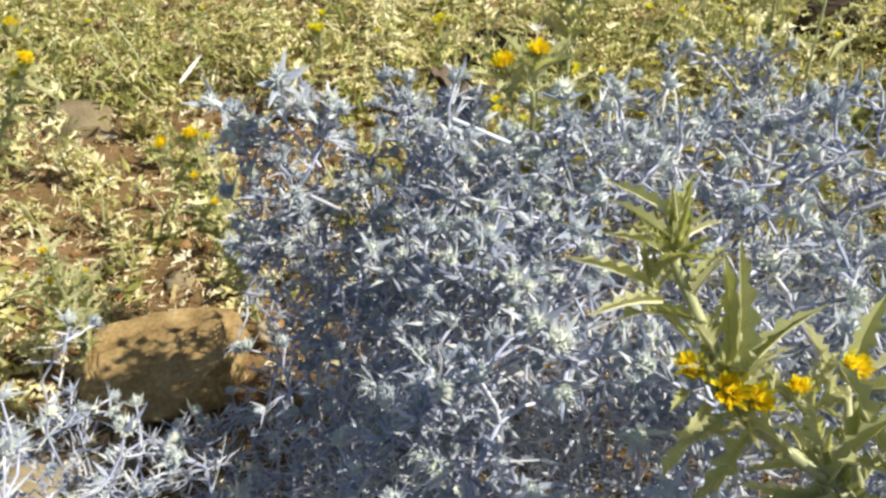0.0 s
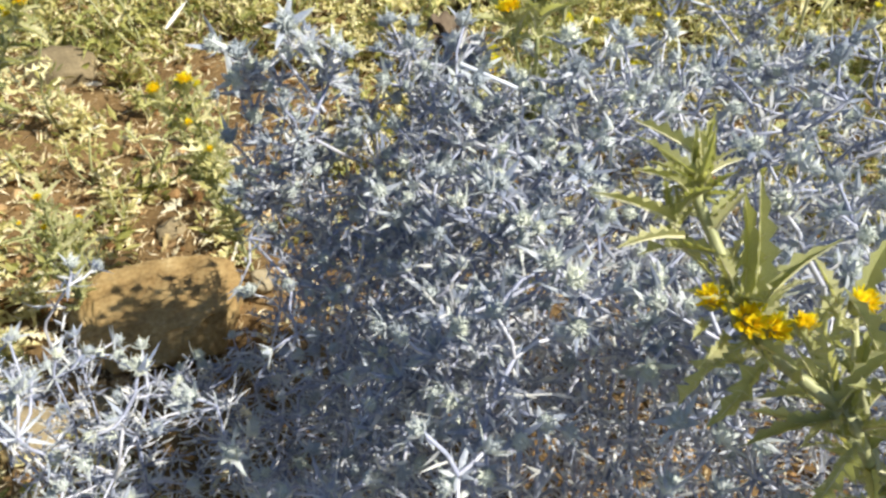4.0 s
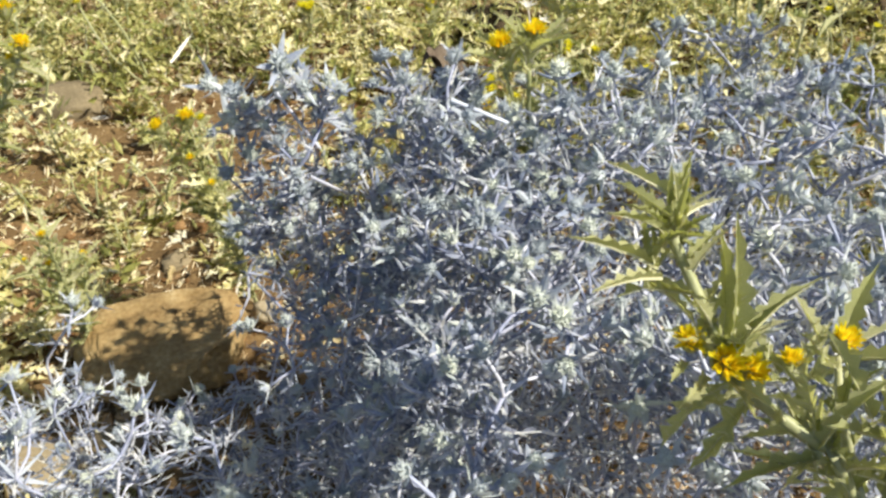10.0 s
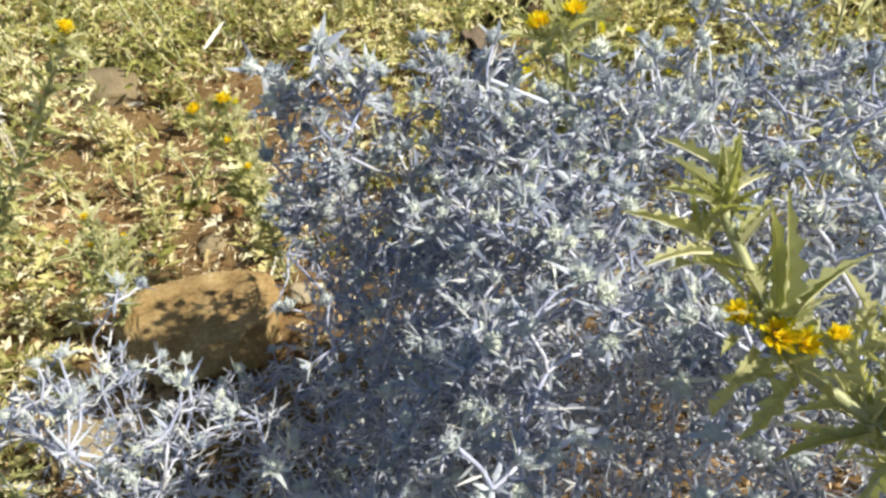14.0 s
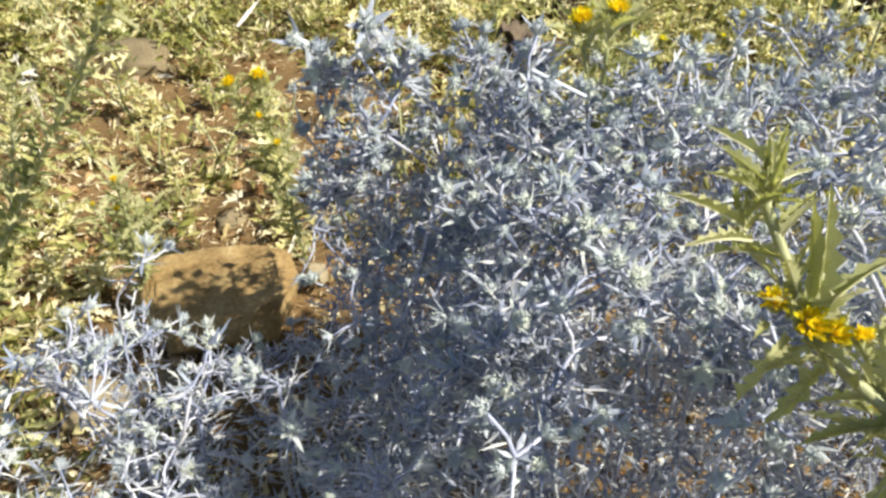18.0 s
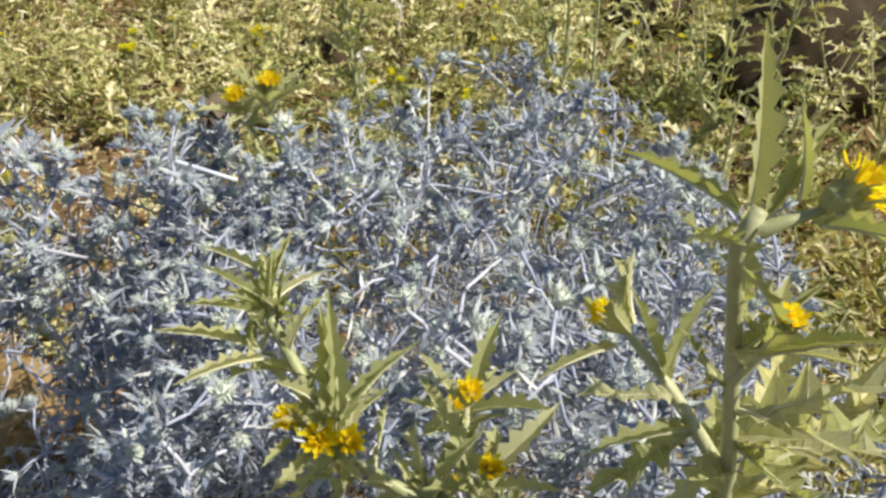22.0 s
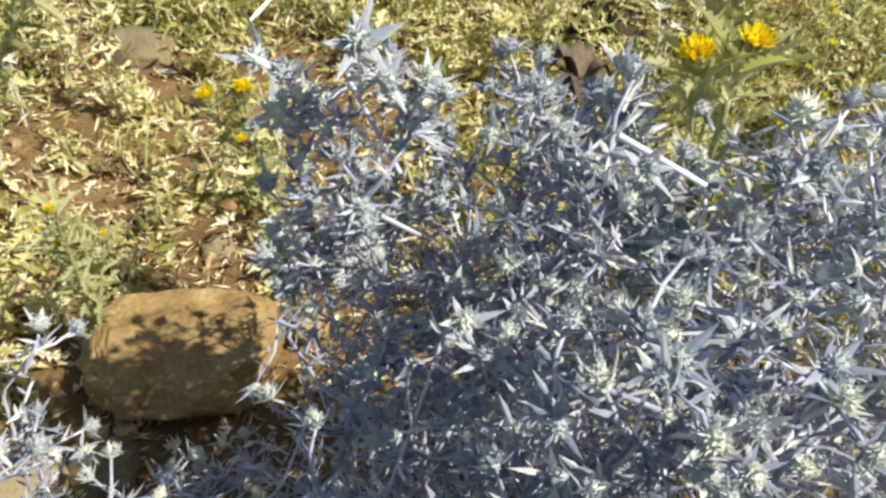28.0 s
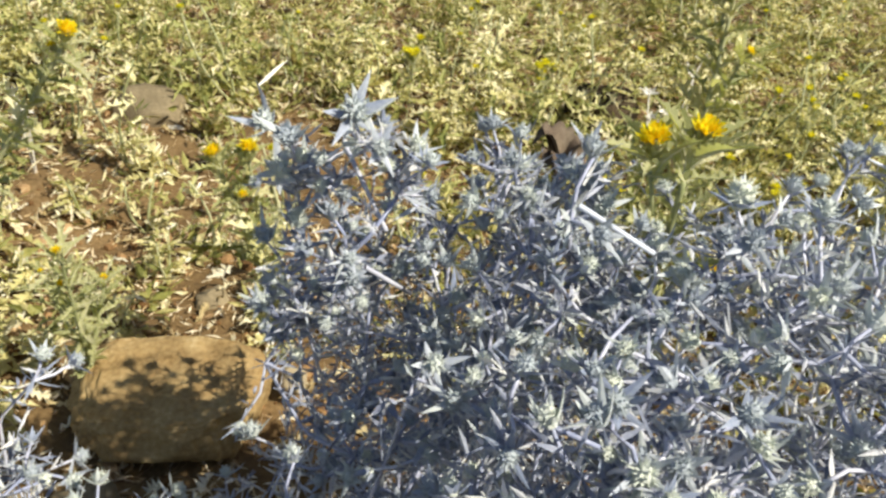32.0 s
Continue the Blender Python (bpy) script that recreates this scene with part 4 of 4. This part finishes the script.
thistle(
    -0.28, 1.30, "small golden thistle with three yellow flowers beside bare soil",
    [([(-0.27, 1.36, 0.0), (-0.285, 1.31, 0.25), (-0.299, 1.286, 0.49)], 0.005), ([(-0.285, 1.31, 0.25), (-0.342, 1.276, 0.48)], 0.004), ([(-0.285, 1.31, 0.25), (-0.27, 1.245, 0.40)], 0.003)],
    [((-0.299, 1.285, 0.495), (0.1, -0.2, 1), 1.1, 3, 0.03), ((-0.342, 1.275, 0.485), (-0.3, -0.2, 1), 1.05, 3, 0.03), ((-0.30, 1.26, 0.44), (0.1, -0.4, 0.8), 0.55, 3, 0.03), ((-0.27, 1.24, 0.40), (0.3, -0.4, 0.8), 0.5, 3, 0.03)],
    0.050, 304, step=0.007, low=0.04, blades=PALE[:2] + LEAVES[:3],
    leaves=[(a, b, 2) for a, b, _ in tuft((-0.308, 1.283, 0.445), 12, 0.05, 31) + tuft((-0.295, 1.295, 0.34), 12, 0.06, 32) + tuft((-0.285, 1.31, 0.22), 10, 0.06, 33)],
)
thistle(
    -0.88, 1.15, "bushy leaning golden thistle with yellow flowers at its tip",
    [
        ([(-0.88, 1.15, 0.0), (-0.78, 1.10, 0.2), (-0.60, 1.06, 0.45), (-0.415, 1.06, 0.71)], 0.0055),
        ([(-0.82, 1.12, 0.12), (-0.86, 1.22, 0.40)], 0.004), ([(-0.78, 1.10, 0.2), (-0.68, 1.2, 0.42)], 0.004), ([(-0.70, 1.08, 0.31), (-0.64, 1.14, 0.56)], 0.0035),
    ],
    [((-0.41, 1.06, 0.72), (0.5, -0.2, 1), 0.85, 4, 0.035), ((-0.425, 1.085, 0.755), (0.1, 0.2, 1), 0.8, 4, 0.035), ((-0.43, 1.07, 0.70), (-0.3, 0, 1), 0.5, 2, 0.03)],
    0.050, 305, step=0.0075, low=0.05, lobed=0.8, blades=PALE[:3] + LEAVES[:2],
)
thistle(
    -0.57, 1.22, "short bushy thistle with yellowing buds behind the rock",
    [([(-0.57, 1.24, 0.0), (-0.55, 1.18, 0.2), (-0.52, 1.13, 0.37)], 0.005), ([(-0.57, 1.22, 0.08), (-0.64, 1.24, 0.24)], 0.004), ([(-0.56, 1.2, 0.1), (-0.52, 1.22, 0.27)], 0.004)],
    [((-0.516, 1.121, 0.385), (0, -0.2, 1), 0.55, 4, 0.04), ((-0.545, 1.16, 0.30), (-0.3, -0.4, 0.8), 0.5, 3, 0.035), ((-0.52, 1.22, 0.275), (0.2, -0.2, 1), 0.45, 3, 0.035), ((-0.64, 1.24, 0.25), (-0.2, 0, 1), 0.4, 3, 0.04)],
    0.050, 306, step=0.008, low=0.05, lobed=0.7, blades=LEAVES,
)
thistle(
    0.37, 1.45, "tall pale green golden thistle standing behind the sea holly",
    [([(0.37, 1.45, 0.0), (0.36, 1.43, 0.35), (0.335, 1.38, 0.815)], 0.006), ([(0.345, 1.40, 0.70), (0.32, 1.39, 0.805)], 0.004), ([(0.35, 1.41, 0.60), (0.375, 1.40, 0.70)], 0.0035)],
    [((0.337, 1.378, 0.822), (0.3, -0.2, 1), 0.85, 4, 0.04), ((0.318, 1.388, 0.812), (-0.4, -0.2, 0.9), 0.85, 4, 0.04), ((0.376, 1.40, 0.705), (0.5, -0.2, 0.8), 0.6, 4, 0.04)],
    0.062, 307, step=0.010, low=0.25, lobed=0.85, blades=PALE[:3] + LEAVES[:2],
)
for k, (tx, ty, th) in enumerate(((0.86, 1.62, 0.62), (1.05, 1.35, 0.5), (0.95, 2.05, 0.6), (1.25, 1.75, 0.55), (0.80, 1.40, 0.40), (1.55, 1.95, 0.62), (1.75, 1.70, 0.6), (1.80, 2.30, 0.62))):
    thistle(
        tx, ty, "tall branching green thistle in the weedy field",
        [([(tx, ty, 0.0), (tx + 0.02, ty - 0.01, th * 0.5), (tx + 0.01, ty - 0.03, th)], 0.006), ([(tx, ty, th * 0.3), (tx + 0.09, ty + 0.04, th * 0.8)], 0.004), ([(tx, ty, th * 0.4), (tx - 0.08, ty - 0.02, th * 0.85)], 0.004)],
        [((tx + 0.01, ty - 0.03, th + 0.005), (0, 0, 1), 0.7, 4, 0.035)] if k % 2 == 0 else [],
        0.08, 320 + k, step=0.028, low=0.03, lobed=0.9, blades=PALE,
    )


for k, (tx, ty, tz) in enumerate(((-0.29, 2.60, 0.26), (0.125, 2.62, 0.24), (0.42, 1.615, 0.44), (0.22, 1.36, 0.50), (-0.16, 3.15, 0.26), (0.50, 2.1, 0.26), (0.66, 1.9, 0.26), (0.9, 2.5, 0.3))):
    rng = random.Random(60 + k)
    heads = [(tx + rng.uniform(-0.035, 0.035), ty + rng.uniform(-0.03, 0.03), tz + rng.uniform(-0.05, 0.02)) for _ in range(6 if k < 2 else 3)]
    thistle(
        tx, ty + 0.03, "slender weed topped by a cluster of small yellow flowers",
        [([(tx, ty + 0.03, 0.0), (tx + 0.01, ty + 0.01, tz * 0.6), h], 0.003) for h in heads],
        [(h, (rng.uniform(-0.3, 0.3), rng.uniform(-0.4, 0.1), 1), 1.15 if k < 2 else 0.85, 0, 0.02) for h in heads],
        0.04, 340 + k, "yellow field flowers", 0.03, 0.03, 0.7, tufts=LEMONS,
    )


def star_weed(x, y, z, seed):
    """A dry white weed with starry spent heads."""
    rng = random.Random(seed)
    base = Vector((x, y, hill(x, y)))
    plant = thing("star_weed", base, "dry bleached weed with white starry spent heads", "weed", "dry star weeds")
    for k in range(3):
        top = Vector((rng.uniform(-0.03, 0.03), rng.uniform(-0.03, 0.03), z - base.z - 0.03 * k))
        g = Geo()
        g.tube(bent((0, 0, -0.01), top, rng, 0.06, 4), [0.003, 0.0027, 0.0024, 0.0021, 0.0018], 5)
        part("stem", g.mesh("stem", M_BLEACHED, True), plant)
        head = part("spent_head", STARS[k % 2], plant, aim(top, (rng.uniform(-0.3, 0.3), -0.4, 1), rng.uniform(0.8, 1.1)))


STARS = [bracts_mesh(80 + i, 9, 0.026, 0.008, 0.35, M_BLEACHED) for i in range(2)]
star_weed(0.427, 2.293, 0.32, 1)
star_weed(0.62, 2.9, 0.25, 2)
star_weed(-1.15, 1.95, 0.22, 3)


def dead_leaf():
    """A dry brown thistle top, curled over, on its withered stalk."""
    rng = random.Random(4)
    base = Vector((0.15, 1.17, hill(0.15, 1.17)))
    plant = thing("dead_thistle", base, "withered brown thistle top curled on a dry stalk", "dead plant")
    g = Geo()
    top = Vector((0.137, 1.143, 0.62)) - base
    g.tube(bent((0, 0, -0.01), top, rng, 0.05, 5), [0.004, 0.0036, 0.0032, 0.003, 0.0028, 0.0026], 5)
    part("stem", g.mesh("stem", M_DEAD, True), plant)
    for i in range(9):
        a = i * 2.4
        d = Vector((math.cos(a), math.sin(a), rng.uniform(0.1, 1.0)))
        c = Geo()
        q = top + Vector((0, 0, rng.uniform(-0.01, 0.012)))
        side = d.cross(Vector((0, 0, 1))).normalized()
        n, wide = 6, rng.uniform(0.012, 0.02)
        for k in range(n + 1):
            t = k / n
            p = q + d.normalized() * 0.045 * t + Vector((0, 0, 0.03 * math.sin(2.6 * t) - 0.03 * t))
            w = wide * math.sin(math.pi * (0.15 + 0.8 * t))
            c.v += [p - side * w + Vector((0, 0, 0.5 * w)), p, p + side * w + Vector((0, 0, 0.5 * w))]
        for k in range(n):
            s = 3 * k
            c.f += [(s, s + 1, s + 4, s + 3), (s + 1, s + 2, s + 5, s + 4)]
        part("leaf", c.mesh("leaf", M_DEAD, True), plant)


dead_leaf()


# ---- weeds of the field ----
def weed(seed, height, flowers, leaves, size, joined=False, wilted=False):
    """A small bushy thistle at the origin, to be copied. joined: its leaves in one mesh, for the far field."""
    rng = random.Random(seed)
    plant = thing("thistle_weed", (0, 0, 0), "low wilting weed with cream spiny leaves" if wilted else "small pale green spiny weed with yellow flowers" if flowers else "small pale yellow-green spiny weed", "weed", "field weeds")
    tops, bush = [], Geo()
    for k in range(max(1, flowers) + 1):
        a = rng.uniform(0, 6.28)
        lean = rng.uniform(0.05, 0.4)
        top = Vector((math.cos(a) * lean * height, math.sin(a) * lean * height, height * rng.uniform(0.7, 1.0)))
        g = Geo()
        pts = bent((0, 0, -0.01), top, rng, 0.12, 4)
        g.tube(pts, [0.004, 0.0036, 0.003, 0.0026, 0.002], 5)
        part("stem", g.mesh("stem", M_TSTEM, True), plant)
        tops.append(top)
        for i in range(leaves // (max(1, flowers) + 1)):
            t = rng.uniform(0.05, 1.0)
            p = Vector((0, 0, 0)).lerp(top, t)
            b = rng.uniform(0, 6.28)
            leaf = leaf_at("leaf", FAR_LEAVES if joined else PALE, plant, p, (math.cos(b), math.sin(b), rng.uniform(0.0, 0.9)), size * rng.uniform(0.6, 1.2) * (1.15 - 0.5 * t), rng)
            if joined:
                s = len(bush.v)
                bush.v += [leaf.matrix_basis @ v.co for v in leaf.data.vertices]
                bush.f += [tuple(s + q for q in face.vertices) for face in leaf.data.polygons]
                bpy.data.objects.remove(leaf)
    if joined:
        tagged(part("foliage", bush.mesh("foliage", M_WILTED if wilted else M_PALELEAF), plant), kind="stuff")
    for k in range(flowers):
        thistle_flower(plant, tops[k], (rng.uniform(-0.3, 0.3), rng.uniform(-0.3, 0.3), 1), 0.8, rng, 0 if joined else 3, 0.03, LEMONS)
    return plant


def clear_of(x, y):
    """How open the ground is: 0 where nothing may grow, 1 in the thick of the weeds."""
    if -0.20 < x < 0.78 and y < 1.40:
        return 0.0
    if (x + 0.44) ** 2 / 0.095 + (y - 1.18) ** 2 / 0.05 < 1:
        return 0.0
    if y < 1.0 and x < -0.05:
        return 0.12 if y > 0.75 else 0.25
    if (x - 1.95) ** 2 / 0.25 + (y - 2.05) ** 2 / 0.16 < 1:
        return 0.2
    lane = abs(x + 0.42 + 0.10 * (y - 1.3)) / (0.26 + 0.05 * (y - 1.3))
    if (x + 0.48) ** 2 / 0.05 + (y - 2.2) ** 2 / 0.06 < 1:
        return 0.0
    if lane < 1 and y < 2.5:
        return 0.06 + 0.3 * lane * lane + 0.30 * min(1.0, max(0.0, (y - 1.45) / 0.5))
    return 0.42 if x < -0.1 and y < 2.4 else 1.0


NEAR = [weed(1, 0.16, 0, 14, 0.065), weed(2, 0.22, 0, 16, 0.06), weed(3, 0.30, 0, 20, 0.06), weed(4, 0.24, 1, 15, 0.055), weed(6, 0.10, 0, 12, 0.085)]
FAR = [weed(11, 0.18, 0, 18, 0.095, True), weed(12, 0.26, 0, 22, 0.10, True), weed(13, 0.36, 0, 30, 0.09, True), weed(14, 0.30, 1, 22, 0.085, True), weed(15, 0.34, 2, 26, 0.085, True)]


def place_weeds(kinds, count, seed, lo, hi, gap, bias):
    rng = random.Random(seed)
    placed, used = [], [False] * len(kinds)
    tries = 0
    while len(placed) < count and tries < 9000:
        tries += 1
        y = lo + (hi - lo) * rng.random() ** bias
        x = rng.uniform(-0.35 - 0.62 * y, 0.55 + 0.62 * y)
        if rng.random() > clear_of(x, y) or any((x - a) ** 2 + (y - b) ** 2 < gap for a, b in placed):
            continue
        k = rng.randrange(len(kinds))
        m = pose(x, y, hill(x, y), 0, 0, rng.uniform(0, 360)) @ Matrix.Scale(rng.uniform(0.75, 1.25), 4)
        placed.append((x, y))
        if not used[k]:
            kinds[k].matrix_basis, used[k] = m, True
        else:
            copy = copy_thing(kinds[k], m)
            copy.scale = m.to_scale()


place_weeds(NEAR, 47, 77, 0.35, 2.3, 0.008, 0.9)
place_weeds(FAR, 165, 78, 2.0, 5.0, 0.010, 1.2)
# weeds before the dark mass added for deep shade: place, size, turn
for wx, wy, ws, wr in ((1.78, 1.98, 1.3, 40), (1.92, 1.88, 1.2, 150), (1.64, 1.90, 1.1, 260), (2.02, 2.02, 1.2, 310), (1.52, 1.72, 1.0, 90), (1.40, 1.52, 1.0, 200)):
    copy_thing(FAR[2], pose(wx, wy, hill(wx, wy), 0, 0, wr)).scale = (ws, ws, ws)

# wilting weeds round the bare soil: place, size, turn
WILTING = [weed(21, 0.15, 0, 26, 0.06, True, True), weed(22, 0.11, 0, 22, 0.065, True, True)]
for k, (wx, wy, ws, wr) in enumerate((
    (-0.40, 1.66, 1.0, 20), (-0.33, 1.48, 1.1, 100), (-0.38, 1.56, 0.8, 250), (-0.71, 1.29, 1.0, 70), (-0.62, 1.40, 0.8, 310), (-0.80, 1.30, 1.1, 160), (-0.63, 1.62, 0.8, 45),
    (-0.70, 1.14, 1.0, 200), (-0.76, 1.78, 1.0, 10), (-0.86, 1.48, 1.1, 130), (-1.02, 1.62, 1.2, 290), (-0.86, 2.02, 1.1, 80), (-0.72, 1.50, 0.8, 330), (-0.94, 1.80, 1.0, 220),
)):
    m = pose(wx, wy, hill(wx, wy), 0, 0, wr) @ Matrix.Scale(ws, 4)
    if k < 2:
        WILTING[k].matrix_basis = m
    else:
        copy_thing(WILTING[k % 2], m).scale = m.to_scale()


def far_field():
    """The weeds that run on behind, past counting."""
    rng = random.Random(79)
    v, f, start = [], [], 0
    shapes = []
    for kind in FAR:
        me = next(o.data for o in kind.children if o.name.startswith("foliage"))
        shapes.append((np.array([p.co for p in me.vertices]), [tuple(q.vertices) for q in me.polygons]))
    for _ in range(570):
        y = 2.2 + 7.0 * rng.random() ** 1.1
        x = rng.uniform(-0.6 - 0.75 * y, 0.9 + 0.85 * y)
        if rng.random() > clear_of(x, y):
            continue
        co, faces = rng.choice(shapes)
        a, k = rng.uniform(0, 6.28), rng.uniform(0.7, 1.3)
        c, s = math.cos(a) * k, math.sin(a) * k
        v.append(co @ np.array([[c, s, 0], [-s, c, 0], [0, 0, k]]) + (x, y, hill(x, y)))
        f += [tuple(i + start for i in q) for q in faces]
        start += len(co)
    me = bpy.data.meshes.new("far_weeds")
    me.from_pydata(np.concatenate(v).tolist(), [], f)
    me.materials.append(M_FARLEAF)
    tagged(new("far_weeds", me), "mass of pale green spiny weeds across the field", "weeds", kind="stuff")


far_field()


def blades(name, label, category, mat, count, seed, reach, length, width, height, lift, tuft=26, far=7.0, floor=0.0, around=False):
    """Thousands of small leaves or stalks in tufts, one mesh."""
    rng = random.Random(seed)
    nr = np.random.default_rng(seed)
    spots = []
    while len(spots) < count // tuft:
        y = 0.15 + far * rng.random() ** 1.35
        x = rng.uniform(-0.5 - 0.7 * y, 0.8 + 0.85 * y)
        if around:
            x, y = rng.gauss(0.2, 2.8), rng.gauss(1.0, 2.6)
            if y > 0 and -0.4 - 0.68 * y < x < 0.7 + 0.8 * y:
                continue
        if around or rng.random() < max(floor, clear_of(x, y)):
            spots.append((x, y, hill(x, y), rng.uniform(0.5, 1.3)))
    spots = np.array(spots)
    c = np.repeat(spots, tuft, 0)
    n = len(c)
    a, q = nr.uniform(0, 2 * np.pi, n), np.sqrt(nr.random(n))
    out = np.stack([np.cos(a), np.sin(a)], 1)
    p = np.empty((n, 3))
    p[:, :2] = c[:, :2] + out * (q * reach * c[:, 3])[:, None]
    p[:, 2] = c[:, 2] + nr.random(n) ** 1.4 * height * c[:, 3] * (1.1 - 0.7 * q)
    b = a + nr.normal(0, 0.9, n)
    d = np.stack([np.cos(b), np.sin(b), nr.normal(lift, 0.45, n)], 1)
    d /= np.linalg.norm(d, axis=1)[:, None]
    size = nr.uniform(0.5, 1.2, n) * length
    w = np.cross(d, nr.normal(0, 1, (n, 3)))
    w /= np.linalg.norm(w, axis=1)[:, None] + 1e-9
    k = np.cross(d, w)
    wide = (nr.uniform(0.6, 1.3, n) * width)[:, None]
    mid = p + d * size[:, None] * 0.45
    v = np.empty((n, 5, 3))
    v[:, 0], v[:, 1], v[:, 2] = p, mid - w * wide / 2, mid - k * wide * 0.25
    v[:, 3], v[:, 4] = mid + w * wide / 2, p + d * size[:, None] - k * size[:, None] * 0.12
    i = np.arange(n)[:, None] * 5
    f = np.concatenate([i + [0, 1, 2], i + [0, 2, 3], i + [1, 4, 2], i + [2, 4, 3]], 1).reshape(-1, 3)
    me = bpy.data.meshes.new(name)
    me.from_pydata(v.reshape(-1, 3).tolist(), [], f.tolist())
    me.materials.append(mat)
    tagged(new(name, me), label, category, kind="stuff")


blades("low_weeds", "dense low yellow-green weed leaves over the soil", "weeds", M_WEED, 40000, 5, 0.08, 0.050, 0.017, 0.10, 0.35)
blades("tall_weeds", "upright thin green weed stalks and leaves", "weeds", M_WEED, 34000, 6, 0.045, 0.050, 0.009, 0.28, 0.8, 24, 7.0)
blades("dry_litter", "bleached straw and dead leaf scraps on soil", "straw", M_STRAW, 80000, 8, 0.13, 0.034, 0.0046, 0.02, 0.12, 16, 6.0, 0.5)


def dry_leaves():
    """Curled ragged leaves, shed and lying about."""
    rng, v, f, start = random.Random(12), [], [], 0
    shapes = [(np.array([p.co for p in me.vertices]), [tuple(q.vertices) for q in me.polygons]) for me in FAR_LEAVES]
    for _ in range(5200):
        y = 0.5 + 4.0 * rng.random() ** 1.5
        x = rng.uniform(-0.4 - 0.65 * y, 0.6 + 0.65 * y)
        if rng.random() > max(0.6, clear_of(x, y)) or (-0.2 < x < 0.78 and y < 1.2):
            continue
        co, faces = rng.choice(shapes)
        m = pose(x, y, hill(x, y) + rng.uniform(0.004, 0.035), rng.uniform(50, 125), rng.uniform(-40, 40), rng.uniform(0, 360)).to_3x3()
        co = (co * (rng.uniform(0.7, 1.3), rng.uniform(1, 2.5), 1)) @ np.array(m.transposed()) * rng.uniform(0.028, 0.068)
        v.append(co + (x, y, hill(x, y) + rng.uniform(0.006, 0.03)))
        f += [tuple(i + start for i in q) for q in faces]
        start += len(co)
    me = bpy.data.meshes.new("dry_leaves")
    me.from_pydata(np.concatenate(v).tolist(), [], f)
    me.materials.append(M_DRYCURL)
    tagged(new("dry_leaves", me), "cream and tan curled dead thistle leaves on soil", "leaves", kind="stuff")


dry_leaves()


blades("outer_weeds", "dry yellow-green weeds around the sea holly", "weeds", M_WEED, 42000, 15, 0.11, 0.075, 0.022, 0.16, 0.5, 30, around=True)


def crumbs():
    rng, g = random.Random(9), Geo()
    for i in range(4200):
        y = 0.2 + 3.8 * rng.random() ** 1.2
        x = rng.uniform(-0.5 - 0.6 * y, 0.6 + 0.6 * y)
        r = 0.004 + 0.016 * rng.random() ** 4
        g.blob((x, y, hill(x, y) + r * 0.3), (r * rng.uniform(0.8, 1.4), r * rng.uniform(0.8, 1.4), r * 0.8), rng, 0.3, 4, 5)
    tagged(new("soil_clods", g.mesh("soil_clods", M_CLOD)), "loose brown soil crumbs and grit", "soil", kind="stuff")


crumbs()


def straw(ends, width, label, up=(0.3, -0.7, 0.5)):
    g = Geo()
    a, b = Vector(ends[0]), Vector(ends[1])
    g.spike(a, b - a, (b - a).length, width, 0.15, 0.04, up)
    g.spike(a + (b - a) * 0.3 + Vector((0, 0, 0.003)), b - a + Vector((0.01, 0, 0.01)), (b - a).length * 0.5, width * 0.7, 0.15, 0.0, up)
    tagged(new("dry_straw", g.mesh("dry_straw", M_BLEACHED)), label, "straw", "loose straws")


straw(((-0.656, 2.28, 0.2), (-0.618, 2.42, 0.235)), 0.012, "bleached white dry straw blade propped on weeds", (0.5, -0.45, 0.35))
straw(((-0.33, 1.40, 0.012), (-0.32, 1.46, 0.05)), 0.010, "short bleached straw stub standing in soil")
straw(((-0.52, 1.36, 0.012), (-0.40, 1.40, 0.016)), 0.009, "grey dry twig lying on soil behind the rock")
straw(((-0.95, 2.3, 0.02), (-0.88, 2.28, 0.03)), 0.012, "small bleached straw lying among weeds")
